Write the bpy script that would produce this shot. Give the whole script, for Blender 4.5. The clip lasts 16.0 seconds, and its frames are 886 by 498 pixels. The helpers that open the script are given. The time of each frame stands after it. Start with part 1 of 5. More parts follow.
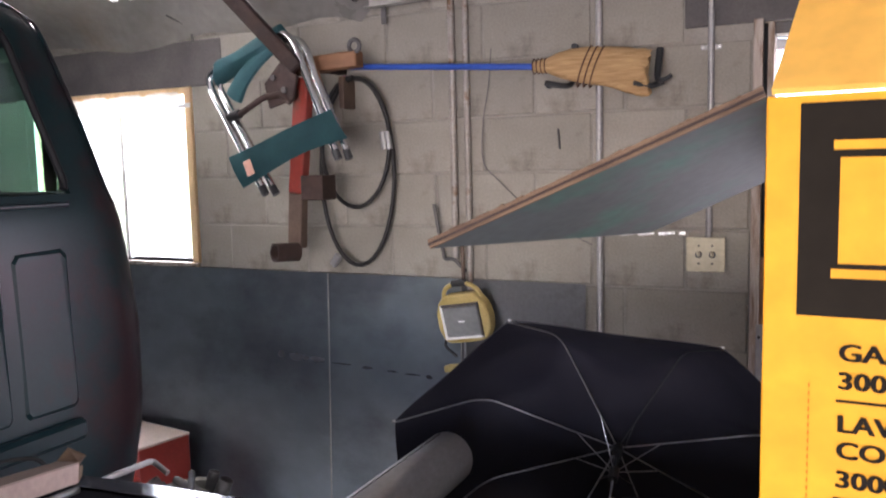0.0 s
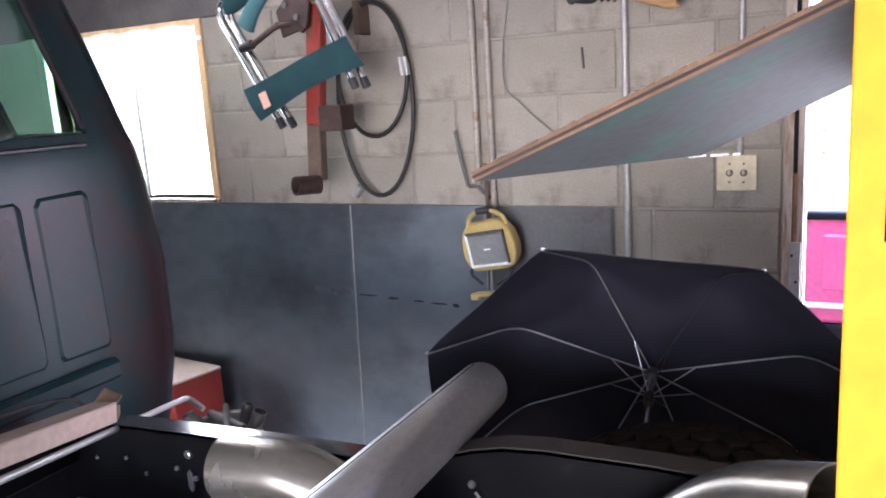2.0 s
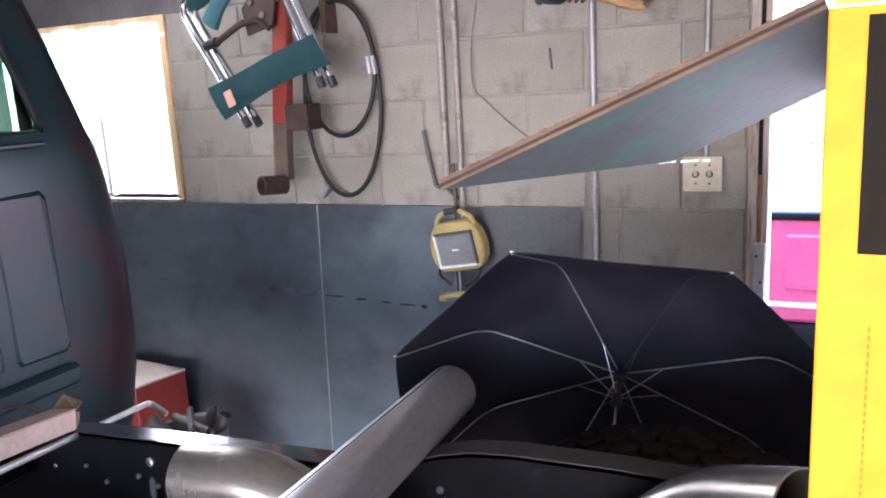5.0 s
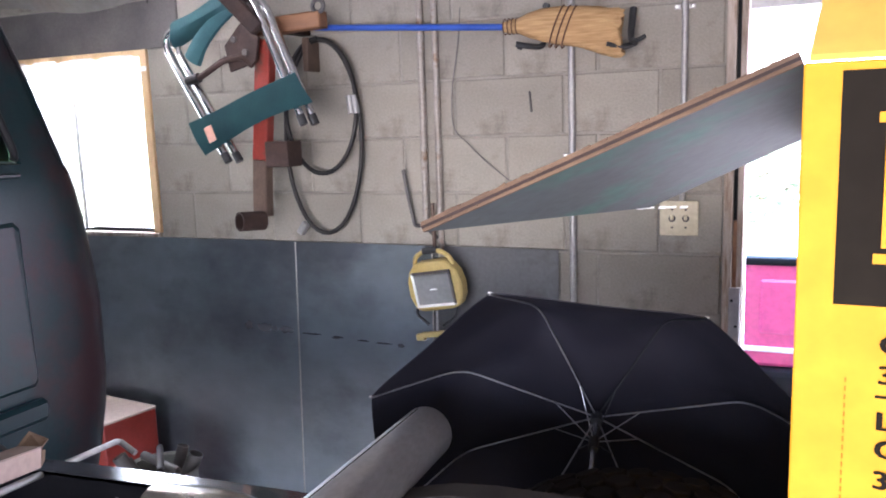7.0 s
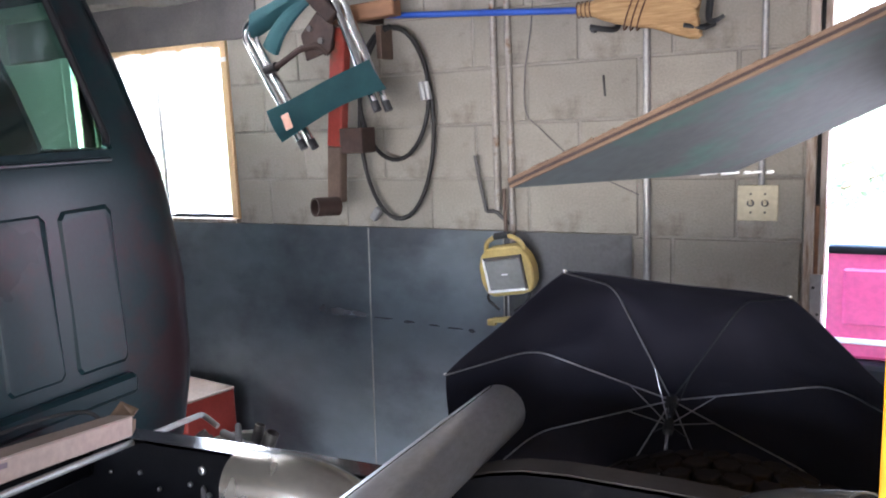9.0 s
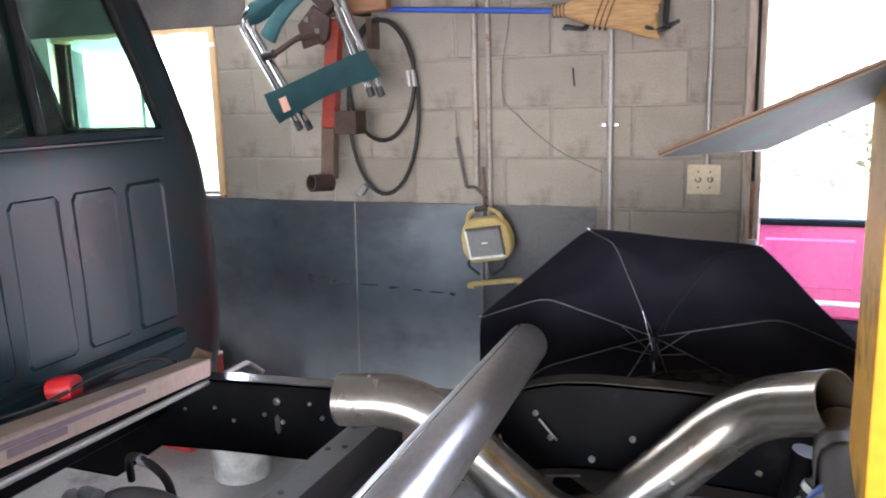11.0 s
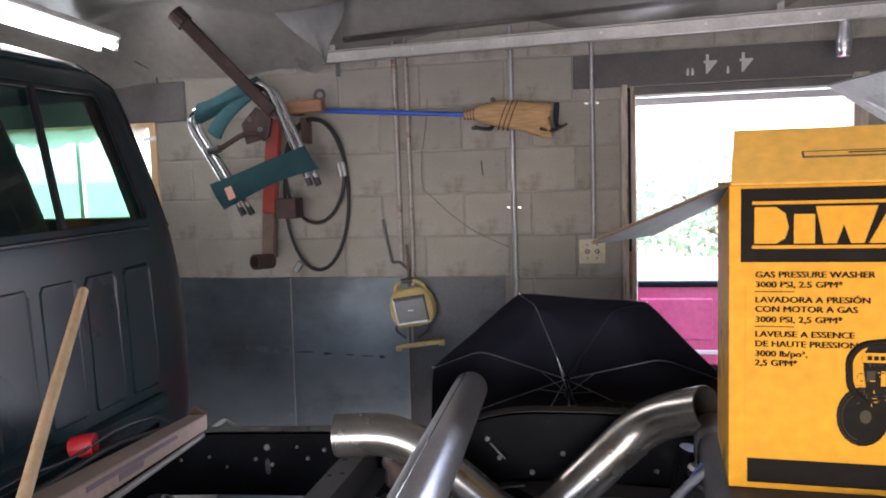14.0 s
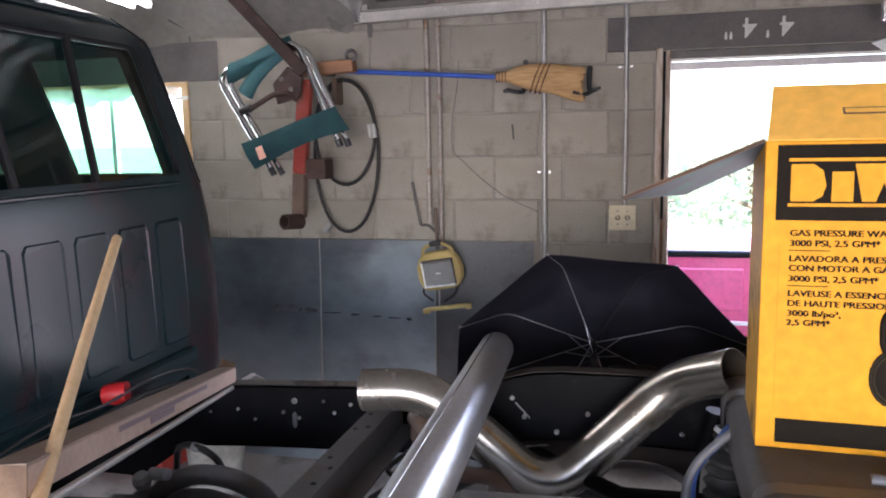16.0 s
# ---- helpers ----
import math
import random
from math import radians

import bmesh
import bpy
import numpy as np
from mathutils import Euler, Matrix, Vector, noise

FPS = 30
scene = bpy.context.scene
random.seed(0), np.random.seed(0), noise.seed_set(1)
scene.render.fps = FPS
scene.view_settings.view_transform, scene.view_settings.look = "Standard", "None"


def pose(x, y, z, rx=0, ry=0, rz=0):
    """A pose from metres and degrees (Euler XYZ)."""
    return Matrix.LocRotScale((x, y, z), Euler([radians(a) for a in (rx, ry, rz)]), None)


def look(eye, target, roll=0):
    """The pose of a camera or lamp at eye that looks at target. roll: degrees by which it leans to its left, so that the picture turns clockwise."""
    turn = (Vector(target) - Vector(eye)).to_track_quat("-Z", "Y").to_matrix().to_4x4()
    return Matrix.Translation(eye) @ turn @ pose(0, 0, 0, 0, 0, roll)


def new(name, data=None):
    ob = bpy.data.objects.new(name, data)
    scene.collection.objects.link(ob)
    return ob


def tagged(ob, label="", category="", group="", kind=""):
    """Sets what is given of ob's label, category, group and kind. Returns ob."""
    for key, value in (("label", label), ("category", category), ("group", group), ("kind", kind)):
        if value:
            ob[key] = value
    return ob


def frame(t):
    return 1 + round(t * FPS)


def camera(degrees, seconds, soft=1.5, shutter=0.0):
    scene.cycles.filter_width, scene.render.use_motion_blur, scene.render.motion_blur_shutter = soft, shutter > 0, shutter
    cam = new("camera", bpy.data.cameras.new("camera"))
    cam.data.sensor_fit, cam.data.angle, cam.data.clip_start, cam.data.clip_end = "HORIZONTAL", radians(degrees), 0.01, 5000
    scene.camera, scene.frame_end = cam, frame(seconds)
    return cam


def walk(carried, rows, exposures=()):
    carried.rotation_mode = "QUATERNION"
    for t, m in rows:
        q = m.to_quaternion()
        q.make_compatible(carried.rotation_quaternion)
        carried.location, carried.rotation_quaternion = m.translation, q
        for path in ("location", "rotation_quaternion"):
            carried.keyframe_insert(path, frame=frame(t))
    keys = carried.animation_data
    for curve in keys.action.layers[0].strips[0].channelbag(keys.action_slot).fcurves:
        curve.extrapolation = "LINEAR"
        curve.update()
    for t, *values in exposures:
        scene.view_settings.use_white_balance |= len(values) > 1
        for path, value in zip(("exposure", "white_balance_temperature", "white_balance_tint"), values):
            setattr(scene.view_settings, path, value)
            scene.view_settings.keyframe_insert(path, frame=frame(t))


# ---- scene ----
cam = camera(58.7, 16.0, 1.9, 0.3)
PATH = [
    (0, (1.918, 0.336, 1.658), (1.06, 2.13, 1.447), -1.4),
    (0.5, (1.899, 0.362, 1.636), (1.085, 2.159, 1.306), -0.5),
    (1, (1.886, 0.373, 1.667), (1.094, 2.176, 1.322), -0.7),
    (1.5, (1.888, 0.355, 1.669), (1.034, 2.124, 1.297), -2.7),
    (2, (1.881, 0.364, 1.66), (0.986, 2.109, 1.267), -3.6),
    (2.5, (1.88, 0.375, 1.659), (1.014, 2.13, 1.245), -3.3),
    (3, (1.875, 0.379, 1.665), (1.025, 2.137, 1.235), -3.1),
    (3.5, (1.878, 0.38, 1.665), (1.035, 2.141, 1.229), -3.2),
    (4, (1.881, 0.379, 1.665), (1.046, 2.144, 1.233), -3.6),
    (6.5, (1.861, 0.383, 1.666), (1.07, 2.19, 1.339), -1.9),
    (7, (1.872, 0.381, 1.668), (1.098, 2.2, 1.36), -1.9),
    (7.5, (1.868, 0.373, 1.673), (1.103, 2.197, 1.378), -1.9),
    (8, (1.851, 0.347, 1.669), (0.98, 2.123, 1.374), -2.4),
    (8.5, (1.861, 0.356, 1.662), (0.957, 2.115, 1.362), -2.6),
    (9, (1.866, 0.356, 1.643), (0.938, 2.099, 1.323), -2.4),
    (9.2, (1.873, 0.326, 1.627), (0.938, 2.063, 1.302), -2.0),
    (11.3, (1.702, -0.235, 1.676), (1.106, 1.637, 1.301), -1.1),
    (11.5, (1.682, -0.332, 1.681), (1.206, 1.58, 1.338), 0.0),
    (12, (1.666, -0.579, 1.718), (1.351, 1.37, 1.397), 0.2),
    (12.5, (1.66, -0.63, 1.738), (1.301, 1.318, 1.46), -0.4),
    (13, (1.67, -0.651, 1.737), (1.209, 1.279, 1.491), -1.4),
    (13.5, (1.686, -0.656, 1.739), (1.248, 1.282, 1.512), -1.6),
    (14, (1.671, -0.667, 1.75), (1.247, 1.277, 1.547), -2.0),
    (14.5, (1.65, -0.663, 1.751), (1.179, 1.273, 1.575), -2.4),
    (15, (1.647, -0.66, 1.747), (1.15, 1.269, 1.578), -2.4),
    (15.5, (1.643, -0.657, 1.732), (1.139, 1.265, 1.498), -1.8),
    (16, (1.668, -0.668, 1.714), (1.175, 1.251, 1.439), -1.1),
]
EXPOSURES = [(0, 3.5, 6300, 27), (0.5, 3.77, 6150, 25), (1.5, 4.02, 6030, 26), (3.5, 4.12, 5850, 27), (7.5, 3.98, 5930, 26), (9.2, 3.9, 5900, 20), (11.3, 3.95, 6200, 22), (12, 3.24, 6200, 21), (14.5, 3.05, 6180, 24), (16, 3.3, 6200, 24)]
walk(cam, [(t, look(eye, aim, roll)) for t, eye, aim, roll in PATH], EXPOSURES)

# ---- world, sun, large lights ----
world = bpy.data.worlds.new("sky")
scene.world = world
world.use_nodes = True
wn = world.node_tree
sky = wn.nodes.new("ShaderNodeTexSky")
sky.sky_type, sky.sun_disc = "NISHITA", False
sky.sun_elevation, sky.sun_rotation = radians(55), radians(197)
wn.links.new(sky.outputs[0], wn.nodes["Background"].inputs[0])
wn.nodes["Background"].inputs[1].default_value = 0.15
sun = new("sun", bpy.data.lights.new("sun", "SUN"))
sun.data.energy, sun.data.angle, sun.data.color = 5.0, radians(0.6), (1.0, 0.95, 0.88)
sun.matrix_world = look((-3.4, -11, 16.5), (0, 0, 0))


def area_lamp(name, eye, aim, w, h, watts, colour):
    ob = new(name, bpy.data.lights.new(name, "AREA"))
    ob.data.shape, ob.data.size, ob.data.size_y = "RECTANGLE", w, h
    ob.data.energy, ob.data.color = watts, colour
    ob.matrix_world = look(eye, aim)
    return ob


# sky light entering by the open vehicle door, the side door and the window
area_lamp("door_daylight", (1.6, -3.56, 0.98), (1.5, 0.0, 0.95), 4.4, 1.8, 20, (0.97, 0.98, 1.0))
area_lamp("side_door_daylight", (2.25, 3.45, 1.1), (2.0, 0.0, 0.9), 0.85, 1.9, 6, (0.95, 0.98, 1.0))
area_lamp("window_daylight", (-1.25, 3.38, 1.62), (-0.8, 0.0, 0.8), 0.9, 0.75, 4, (0.95, 1.0, 0.97))

# ---- materials ----


def nodes_of(name):
    m = bpy.data.materials.new(name)
    m.use_nodes = True
    return m, m.node_tree, m.node_tree.nodes["Principled BSDF"]


def surface(name, a, b=None, rough=0.6, metal=0.0, scale=6.0, grain=60.0, bump=0.15, stretch=(1, 1, 1),
            spots=None, spot_scale=3.0, spot_cut=0.58, rough_var=0.12, vary=0.0, coat=0.0, spec=0.5, dist=0.004):
    """Two-scale mottled surface: colours a to b by a broad noise, fine grain in tone and relief, stains of colour spots."""
    m, nt, bsdf = nodes_of(name)
    N, L = nt.nodes.new, nt.links.new
    b = b or tuple(min(1, c * 1.25) for c in a)
    co = N("ShaderNodeTexCoord")
    mp = N("ShaderNodeMapping")
    mp.inputs["Scale"].default_value = stretch
    L(co.outputs["Object"], mp.inputs[0])
    big, fine = N("ShaderNodeTexNoise"), N("ShaderNodeTexNoise")
    for n, s, d in ((big, scale, 4.0), (fine, grain, 3.0)):
        n.inputs["Scale"].default_value, n.inputs["Detail"].default_value = s, d
        L(mp.outputs[0], n.inputs["Vector"])
    ramp = N("ShaderNodeMapRange")
    ramp.inputs[1].default_value, ramp.inputs[2].default_value = 0.32, 0.68
    L(big.outputs[0], ramp.inputs[0])
    mix = N("ShaderNodeMix")
    mix.data_type = "RGBA"
    mix.inputs[6].default_value, mix.inputs[7].default_value = (*a, 1), (*b, 1)
    L(ramp.outputs[0], mix.inputs[0])
    last = mix.outputs[2]
    if spots:
        sp, cut, mx = N("ShaderNodeTexNoise"), N("ShaderNodeMapRange"), N("ShaderNodeMix")
        sp.inputs["Scale"].default_value, sp.inputs["Detail"].default_value = spot_scale, 6
        sp.inputs["Roughness"].default_value = 0.65
        L(mp.outputs[0], sp.inputs["Vector"])
        cut.inputs[1].default_value, cut.inputs[2].default_value = spot_cut - 0.06, spot_cut + 0.08
        L(sp.outputs[0], cut.inputs[0])
        mx.data_type = "RGBA"
        mx.inputs[7].default_value = (*spots, 1)
        L(last, mx.inputs[6]), L(cut.outputs[0], mx.inputs[0])
        last = mx.outputs[2]
    tone = N("ShaderNodeMapRange")
    tone.inputs[3].default_value, tone.inputs[4].default_value = 0.78, 1.2
    L(fine.outputs[0], tone.inputs[0])
    mul = N("ShaderNodeMix")
    mul.data_type, mul.blend_type = "RGBA", "MULTIPLY"
    mul.inputs[0].default_value = 1.0
    L(last, mul.inputs[6]), L(tone.outputs[0], mul.inputs[7])
    last = mul.outputs[2]
    if vary:
        info, vr, hs = N("ShaderNodeObjectInfo"), N("ShaderNodeMapRange"), N("ShaderNodeHueSaturation")
        vr.inputs[3].default_value, vr.inputs[4].default_value = 1 - vary, 1 + vary
        L(info.outputs["Random"], vr.inputs[0]), L(vr.outputs[0], hs.inputs["Value"]), L(last, hs.inputs["Color"])
        last = hs.outputs[0]
    L(last, bsdf.inputs["Base Color"])
    rr = N("ShaderNodeMapRange")
    rr.inputs[3].default_value, rr.inputs[4].default_value = max(0.03, rough - rough_var), min(1, rough + rough_var)
    L(big.outputs[0], rr.inputs[0]), L(rr.outputs[0], bsdf.inputs["Roughness"])
    bsdf.inputs["Metallic"].default_value = metal
    bsdf.inputs["Coat Weight"].default_value = coat
    bsdf.inputs["Specular IOR Level"].default_value = spec
    if bump:
        bp = N("ShaderNodeBump")
        bp.inputs["Strength"].default_value, bp.inputs["Distance"].default_value = bump, dist
        L(fine.outputs[0], bp.inputs["Height"]), L(bp.outputs[0], bsdf.inputs["Normal"])
    return m


def glass(name, tint, rough=0.0, alpha_mix=0.85):
    m, nt, bsdf = nodes_of(name)
    N, L = nt.nodes.new, nt.links.new
    tr, gl, mx, _ = N("ShaderNodeBsdfTransparent"), N("ShaderNodeBsdfGlossy"), N("ShaderNodeMixShader"), None
    tr.inputs[0].default_value = (*tint, 1)
    gl.inputs["Roughness"].default_value = 0.02 + rough
    mx.inputs[0].default_value = 0.06
    L(tr.outputs[0], mx.inputs[1]), L(gl.outputs[0], mx.inputs[2])
    L(mx.outputs[0], nt.nodes["Material Output"].inputs[0])
    return m


def glowing(name, colour, strength):
    m, nt, bsdf = nodes_of(name)
    bsdf.inputs["Base Color"].default_value = (*colour, 1)
    bsdf.inputs["Emission Color"].default_value = (*colour, 1)
    bsdf.inputs["Emission Strength"].default_value = strength
    return m


M = {
    "block": surface("concrete_block", (0.265, 0.246, 0.208), (0.335, 0.313, 0.268), 0.9, 0, 3.5, 120, 0.5, spots=(0.215, 0.195, 0.165), spot_scale=5, spot_cut=0.6, vary=0.11),
    "mortar": surface("mortar", (0.24, 0.225, 0.195), (0.33, 0.31, 0.27), 0.95, 0, 8, 150, 0.5),
    "lintel": surface("dark_lintel", (0.085, 0.08, 0.08), (0.13, 0.12, 0.115), 0.85, 0, 6, 110, 0.3),
    "floor": surface("concrete_floor", (0.16, 0.155, 0.145), (0.24, 0.23, 0.22), 0.7, 0, 2, 60, 0.2, spots=(0.07, 0.065, 0.06), spot_cut=0.6),
    "plaster": surface("plain_wall", (0.20, 0.195, 0.185), (0.27, 0.26, 0.25), 0.9, 0, 2, 60, 0.2),
    "plastic_sheet": surface("plastic_sheeting", (0.20, 0.192, 0.175), (0.30, 0.288, 0.262), 0.32, 0, 3, 25, 0.4, spots=(0.26, 0.23, 0.19), spot_scale=2, spot_cut=0.63),
    "steel_sheet": surface("mill_scale_steel", (0.29, 0.345, 0.385), (0.41, 0.475, 0.52), 0.34, 0.6, 1.6, 11, 0.02, stretch=(0.7, 1, 1), spots=(0.22, 0.24, 0.275), spot_scale=1.1, spot_cut=0.55, rough_var=0.10),
    "steel_sheet_dark": surface("mill_scale_steel_brown", (0.15, 0.155, 0.16), (0.20, 0.205, 0.21), 0.45, 0.4, 1.6, 70, 0.05, spots=(0.10, 0.09, 0.09), spot_scale=1.8),
    # the reddish spots are soft reflections on the cab, put into its colour
    "cab_paint": surface("dark_green_paint", (0.005, 0.014, 0.017), (0.008, 0.024, 0.027), 0.30, 0, 2.5, 90, 0.02, spots=(0.028, 0.013, 0.014), spot_scale=2.2, spot_cut=0.57, coat=0.0, spec=0.15, rough_var=0.08),
    "black_trim": surface("black_rubber_trim", (0.007, 0.008, 0.009), (0.013, 0.014, 0.015), 0.5, 0, 8, 80, 0.05, spec=0.15),
    "frame_black": surface("black_frame_paint", (0.003, 0.003, 0.004), (0.006, 0.006, 0.007), 0.5, 0, 9, 90, 0.06, spec=0.08, spots=(0.018, 0.016, 0.015), spot_scale=9, spot_cut=0.66),
    "frame_grey": surface("dusty_grey_steel", (0.058, 0.057, 0.060), (0.098, 0.093, 0.088), 0.5, 0.1, 9, 90, 0.1, spots=(0.09, 0.07, 0.055), spot_scale=8, spot_cut=0.6),
    "frame_dusty": surface("dusty_brown_flange", (0.035, 0.031, 0.029), (0.060, 0.053, 0.048), 0.7, 0, 12, 90, 0.1, spec=0.2),
    "pipe": surface("aged_steel_pipe", (0.27, 0.258, 0.225), (0.37, 0.355, 0.315), 0.25, 0.86, 5, 70, 0.02, spots=(0.20, 0.175, 0.135), spot_scale=4, spot_cut=0.6, rough_var=0.10),
    "pipe_long": surface("drawn_steel_pipe", (0.46, 0.465, 0.475), (0.62, 0.63, 0.645), 0.32, 0.55, 4, 60, 0.03, stretch=(2.2, .8, 2.2), spots=(0.40, 0.39, 0.38), spot_scale=3, spot_cut=0.6, rough_var=0.08),
    "chrome": surface("chrome_tube", (0.75, 0.75, 0.75), (0.85, 0.85, 0.85), 0.12, 1.0, 9, 60, 0.01, rough_var=0.05),
    "conduit": surface("galvanised_conduit", (0.32, 0.32, 0.32), (0.42, 0.42, 0.41), 0.48, 0.6, 12, 90, 0.04),
    "old_pipe": surface("stained_pipe", (0.28, 0.25, 0.22), (0.42, 0.40, 0.37), 0.6, 0.4, 14, 90, 0.1, spots=(0.20, 0.12, 0.07), spot_scale=14, spot_cut=0.58),
    "rust": surface("rusty_brown_steel", (0.026, 0.015, 0.012), (0.050, 0.027, 0.019), 0.72, 0.15, 14, 110, 0.3, spots=(0.06, 0.035, 0.03), spot_scale=10, spot_cut=0.55),
    "red_paint": surface("worn_red_paint", (0.24, 0.028, 0.018), (0.32, 0.045, 0.028), 0.5, 0, 9, 90, 0.1, spots=(0.13, 0.065, 0.045), spot_scale=9, spot_cut=0.57),
    "bare_brown": surface("bare_brown_steel", (0.10, 0.068, 0.052), (0.16, 0.11, 0.08), 0.6, 0.2, 12, 90, 0.15),
    "wood": surface("raw_wood", (0.64, 0.43, 0.23), (0.76, 0.54, 0.31), 0.65, 0, 6, 60, 0.12, stretch=(6, 6, 0.7)),
    "trim_wood": surface("weathered_trim", (0.34, 0.29, 0.24), (0.48, 0.42, 0.36), 0.7, 0, 8, 70, 0.15, stretch=(5, 5, 0.6), spots=(0.22, 0.15, 0.10), spot_scale=6),
    "pale_board": surface("pale_painted_board", (0.68, 0.65, 0.56), (0.78, 0.75, 0.66), 0.6, 0, 4, 50, 0.1, stretch=(4, 4, 0.5)),
    "old_wood": surface("reddish_wood", (0.17, 0.080, 0.040), (0.27, 0.135, 0.065), 0.65, 0, 6, 60, 0.15, stretch=(0.6, 5, 5)),
    "blue": surface("blue_enamel", (0.02, 0.07, 0.36), (0.03, 0.10, 0.46), 0.35, 0, 9, 60, 0.03),
    "straw": surface("broom_straw", (0.37, 0.215, 0.09), (0.56, 0.37, 0.175), 0.75, 0, 14, 180, 0.5, stretch=(0.8, 9, 9)),
    "straw_dark": surface("broom_straw_end", (0.38, 0.26, 0.11), (0.50, 0.35, 0.16), 0.8, 0, 14, 180, 0.5, stretch=(0.8, 9, 9)),
    "dark_thread": surface("dark_thread", (0.10, 0.05, 0.03), None, 0.8),
    "black_plastic": surface("black_plastic", (0.015, 0.017, 0.019), (0.03, 0.032, 0.034), 0.45, 0, 9, 90, 0.05),
    "rubber": surface("black_hose_rubber", (0.012, 0.012, 0.012), (0.024, 0.023, 0.022), 0.45, 0, 12, 90, 0.05, spec=0.3),
    "tyre": surface("tyre_rubber", (0.014, 0.012, 0.011), (0.026, 0.022, 0.020), 0.8, 0, 14, 110, 0.2, spec=0.2),
    "teal_cloth": surface("teal_canvas", (0.018, 0.075, 0.088), (0.030, 0.11, 0.122), 0.85, 0, 8, 260, 0.4),
    "label_pink": surface("faded_label", (0.60, 0.34, 0.26), None, 0.6),
    "ivory": surface("ivory_plastic", (0.50, 0.44, 0.29), (0.58, 0.52, 0.36), 0.4, 0, 6, 60, 0.02),
    "nickel": surface("nickel_screw", (0.55, 0.55, 0.53), None, 0.3, 1.0),
    "yellow_plastic": surface("yellow_lamp_paint", (0.42, 0.32, 0.10), (0.54, 0.42, 0.17), 0.5, 0, 9, 80, 0.05, spots=(0.4, 0.3, 0.06), spot_scale=9, spot_cut=0.64),
    "lamp_glass": surface("lamp_reflector", (0.42, 0.44, 0.42), (0.55, 0.56, 0.54), 0.22, 0.6, 5, 60, 0.05),
    "white_edge": surface("white_strip", (0.8, 0.8, 0.78), None, 0.4),
    "canopy": surface("black_nylon", (0.009, 0.009, 0.016), (0.015, 0.015, 0.024), 0.6, 0, 9, 300, 0.15, spec=0.28, spots=(0.020, 0.022, 0.030), spot_scale=10, spot_cut=0.68),
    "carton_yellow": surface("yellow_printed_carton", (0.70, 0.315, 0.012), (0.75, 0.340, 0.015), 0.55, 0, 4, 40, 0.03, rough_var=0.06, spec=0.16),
    # carton_yellow lifted paler: light on the leaning flap, put into its colour
    "carton_flap_lit": surface("yellow_carton_lit", (0.86, 0.47, 0.085), (0.90, 0.51, 0.105), 0.5, 0, 4, 40, 0.03, rough_var=0.06, spec=0.3),
    "carton_ink": surface("black_print", (0.014, 0.011, 0.008), (0.020, 0.016, 0.012), 0.85, 0, 8, 60, 0.02, spec=0.1),
    # shaded flap underside painted dark; the teal spots stand for reflected light
    "carton_grey_shaded": surface("shaded_grey_green_carton", (0.058, 0.066, 0.064), (0.100, 0.118, 0.122), 0.72, 0, 3.2, 90, 0.06, spots=(0.045, 0.14, 0.105), spot_scale=3.0, spot_cut=0.56, spec=0.2),
    # the same grey-green board painted paler, for door light falling on it
    "carton_side_lit": surface("lit_grey_green_carton", (0.24, 0.29, 0.265), (0.34, 0.40, 0.37), 0.6, 0, 7, 70, 0.05, spots=(0.10, 0.11, 0.10), spot_scale=9, spot_cut=0.64, spec=0.3),
    "carton_print": surface("scuffed_yellow_carton_side", (0.46, 0.24, 0.03), (0.62, 0.34, 0.05), 0.6, 0, 5, 60, 0.05, spots=(0.05, 0.045, 0.035), spot_scale=5, spot_cut=0.55, spec=0.2),
    "print_grey": surface("grey_print", (0.055, 0.045, 0.03), (0.08, 0.065, 0.04), 0.8, spec=0.1),
    "carton_orange": surface("orange_print", (0.56, 0.17, 0.004), None, 0.6, spec=0.16),
    "kraft": surface("kraft_board", (0.115, 0.070, 0.042), (0.21, 0.135, 0.080), 0.8, 0, 14, 160, 0.3),
    "kraft_pale": surface("pale_carton", (0.42, 0.30, 0.24), (0.52, 0.38, 0.31), 0.7, 0, 5, 60, 0.08),
    "kraft_dusty": surface("dusty_carton_top", (0.27, 0.20, 0.16), (0.36, 0.27, 0.21), 0.8, 0, 6, 60, 0.1),
    "ink_blue": surface("faded_blue_print", (0.20, 0.145, 0.16), None, 0.6),
    "red_plastic": surface("red_plastic", (0.40, 0.014, 0.018), (0.46, 0.02, 0.022), 0.4, 0, 6, 50, 0.03),
    "red_metal": surface("red_tool_chest_paint", (0.22, 0.026, 0.020), (0.28, 0.038, 0.028), 0.45, 0, 5, 60, 0.05),
    "dusty_top": surface("dusty_lid", (0.50, 0.42, 0.37), (0.60, 0.51, 0.45), 0.7, 0, 5, 70, 0.1),
    "bucket": surface("stained_bucket", (0.17, 0.165, 0.145), (0.34, 0.335, 0.30), 0.6, 0, 11, 70, 0.08),
    "tank": surface("dusty_tank", (0.05, 0.046, 0.042), (0.08, 0.074, 0.067), 0.7, 0.1, 5, 80, 0.2, spots=(0.05, 0.045, 0.04), spot_scale=6),
    "white_can": surface("white_enamel_can", (0.62, 0.62, 0.58), (0.72, 0.72, 0.68), 0.45, 0, 7, 60, 0.05, spots=(0.30, 0.42, 0.42), spot_scale=7, spot_cut=0.62),
    "grey_hose": surface("grey_hose", (0.10, 0.105, 0.115), (0.15, 0.155, 0.165), 0.45, 0, 8, 60, 0.05),
    "blue_hose": surface("blue_hose", (0.02, 0.06, 0.22), (0.03, 0.09, 0.30), 0.35, 0, 8, 60, 0.03),
    "old_wire": surface("dull_wire", (0.13, 0.125, 0.12), None, 0.7),
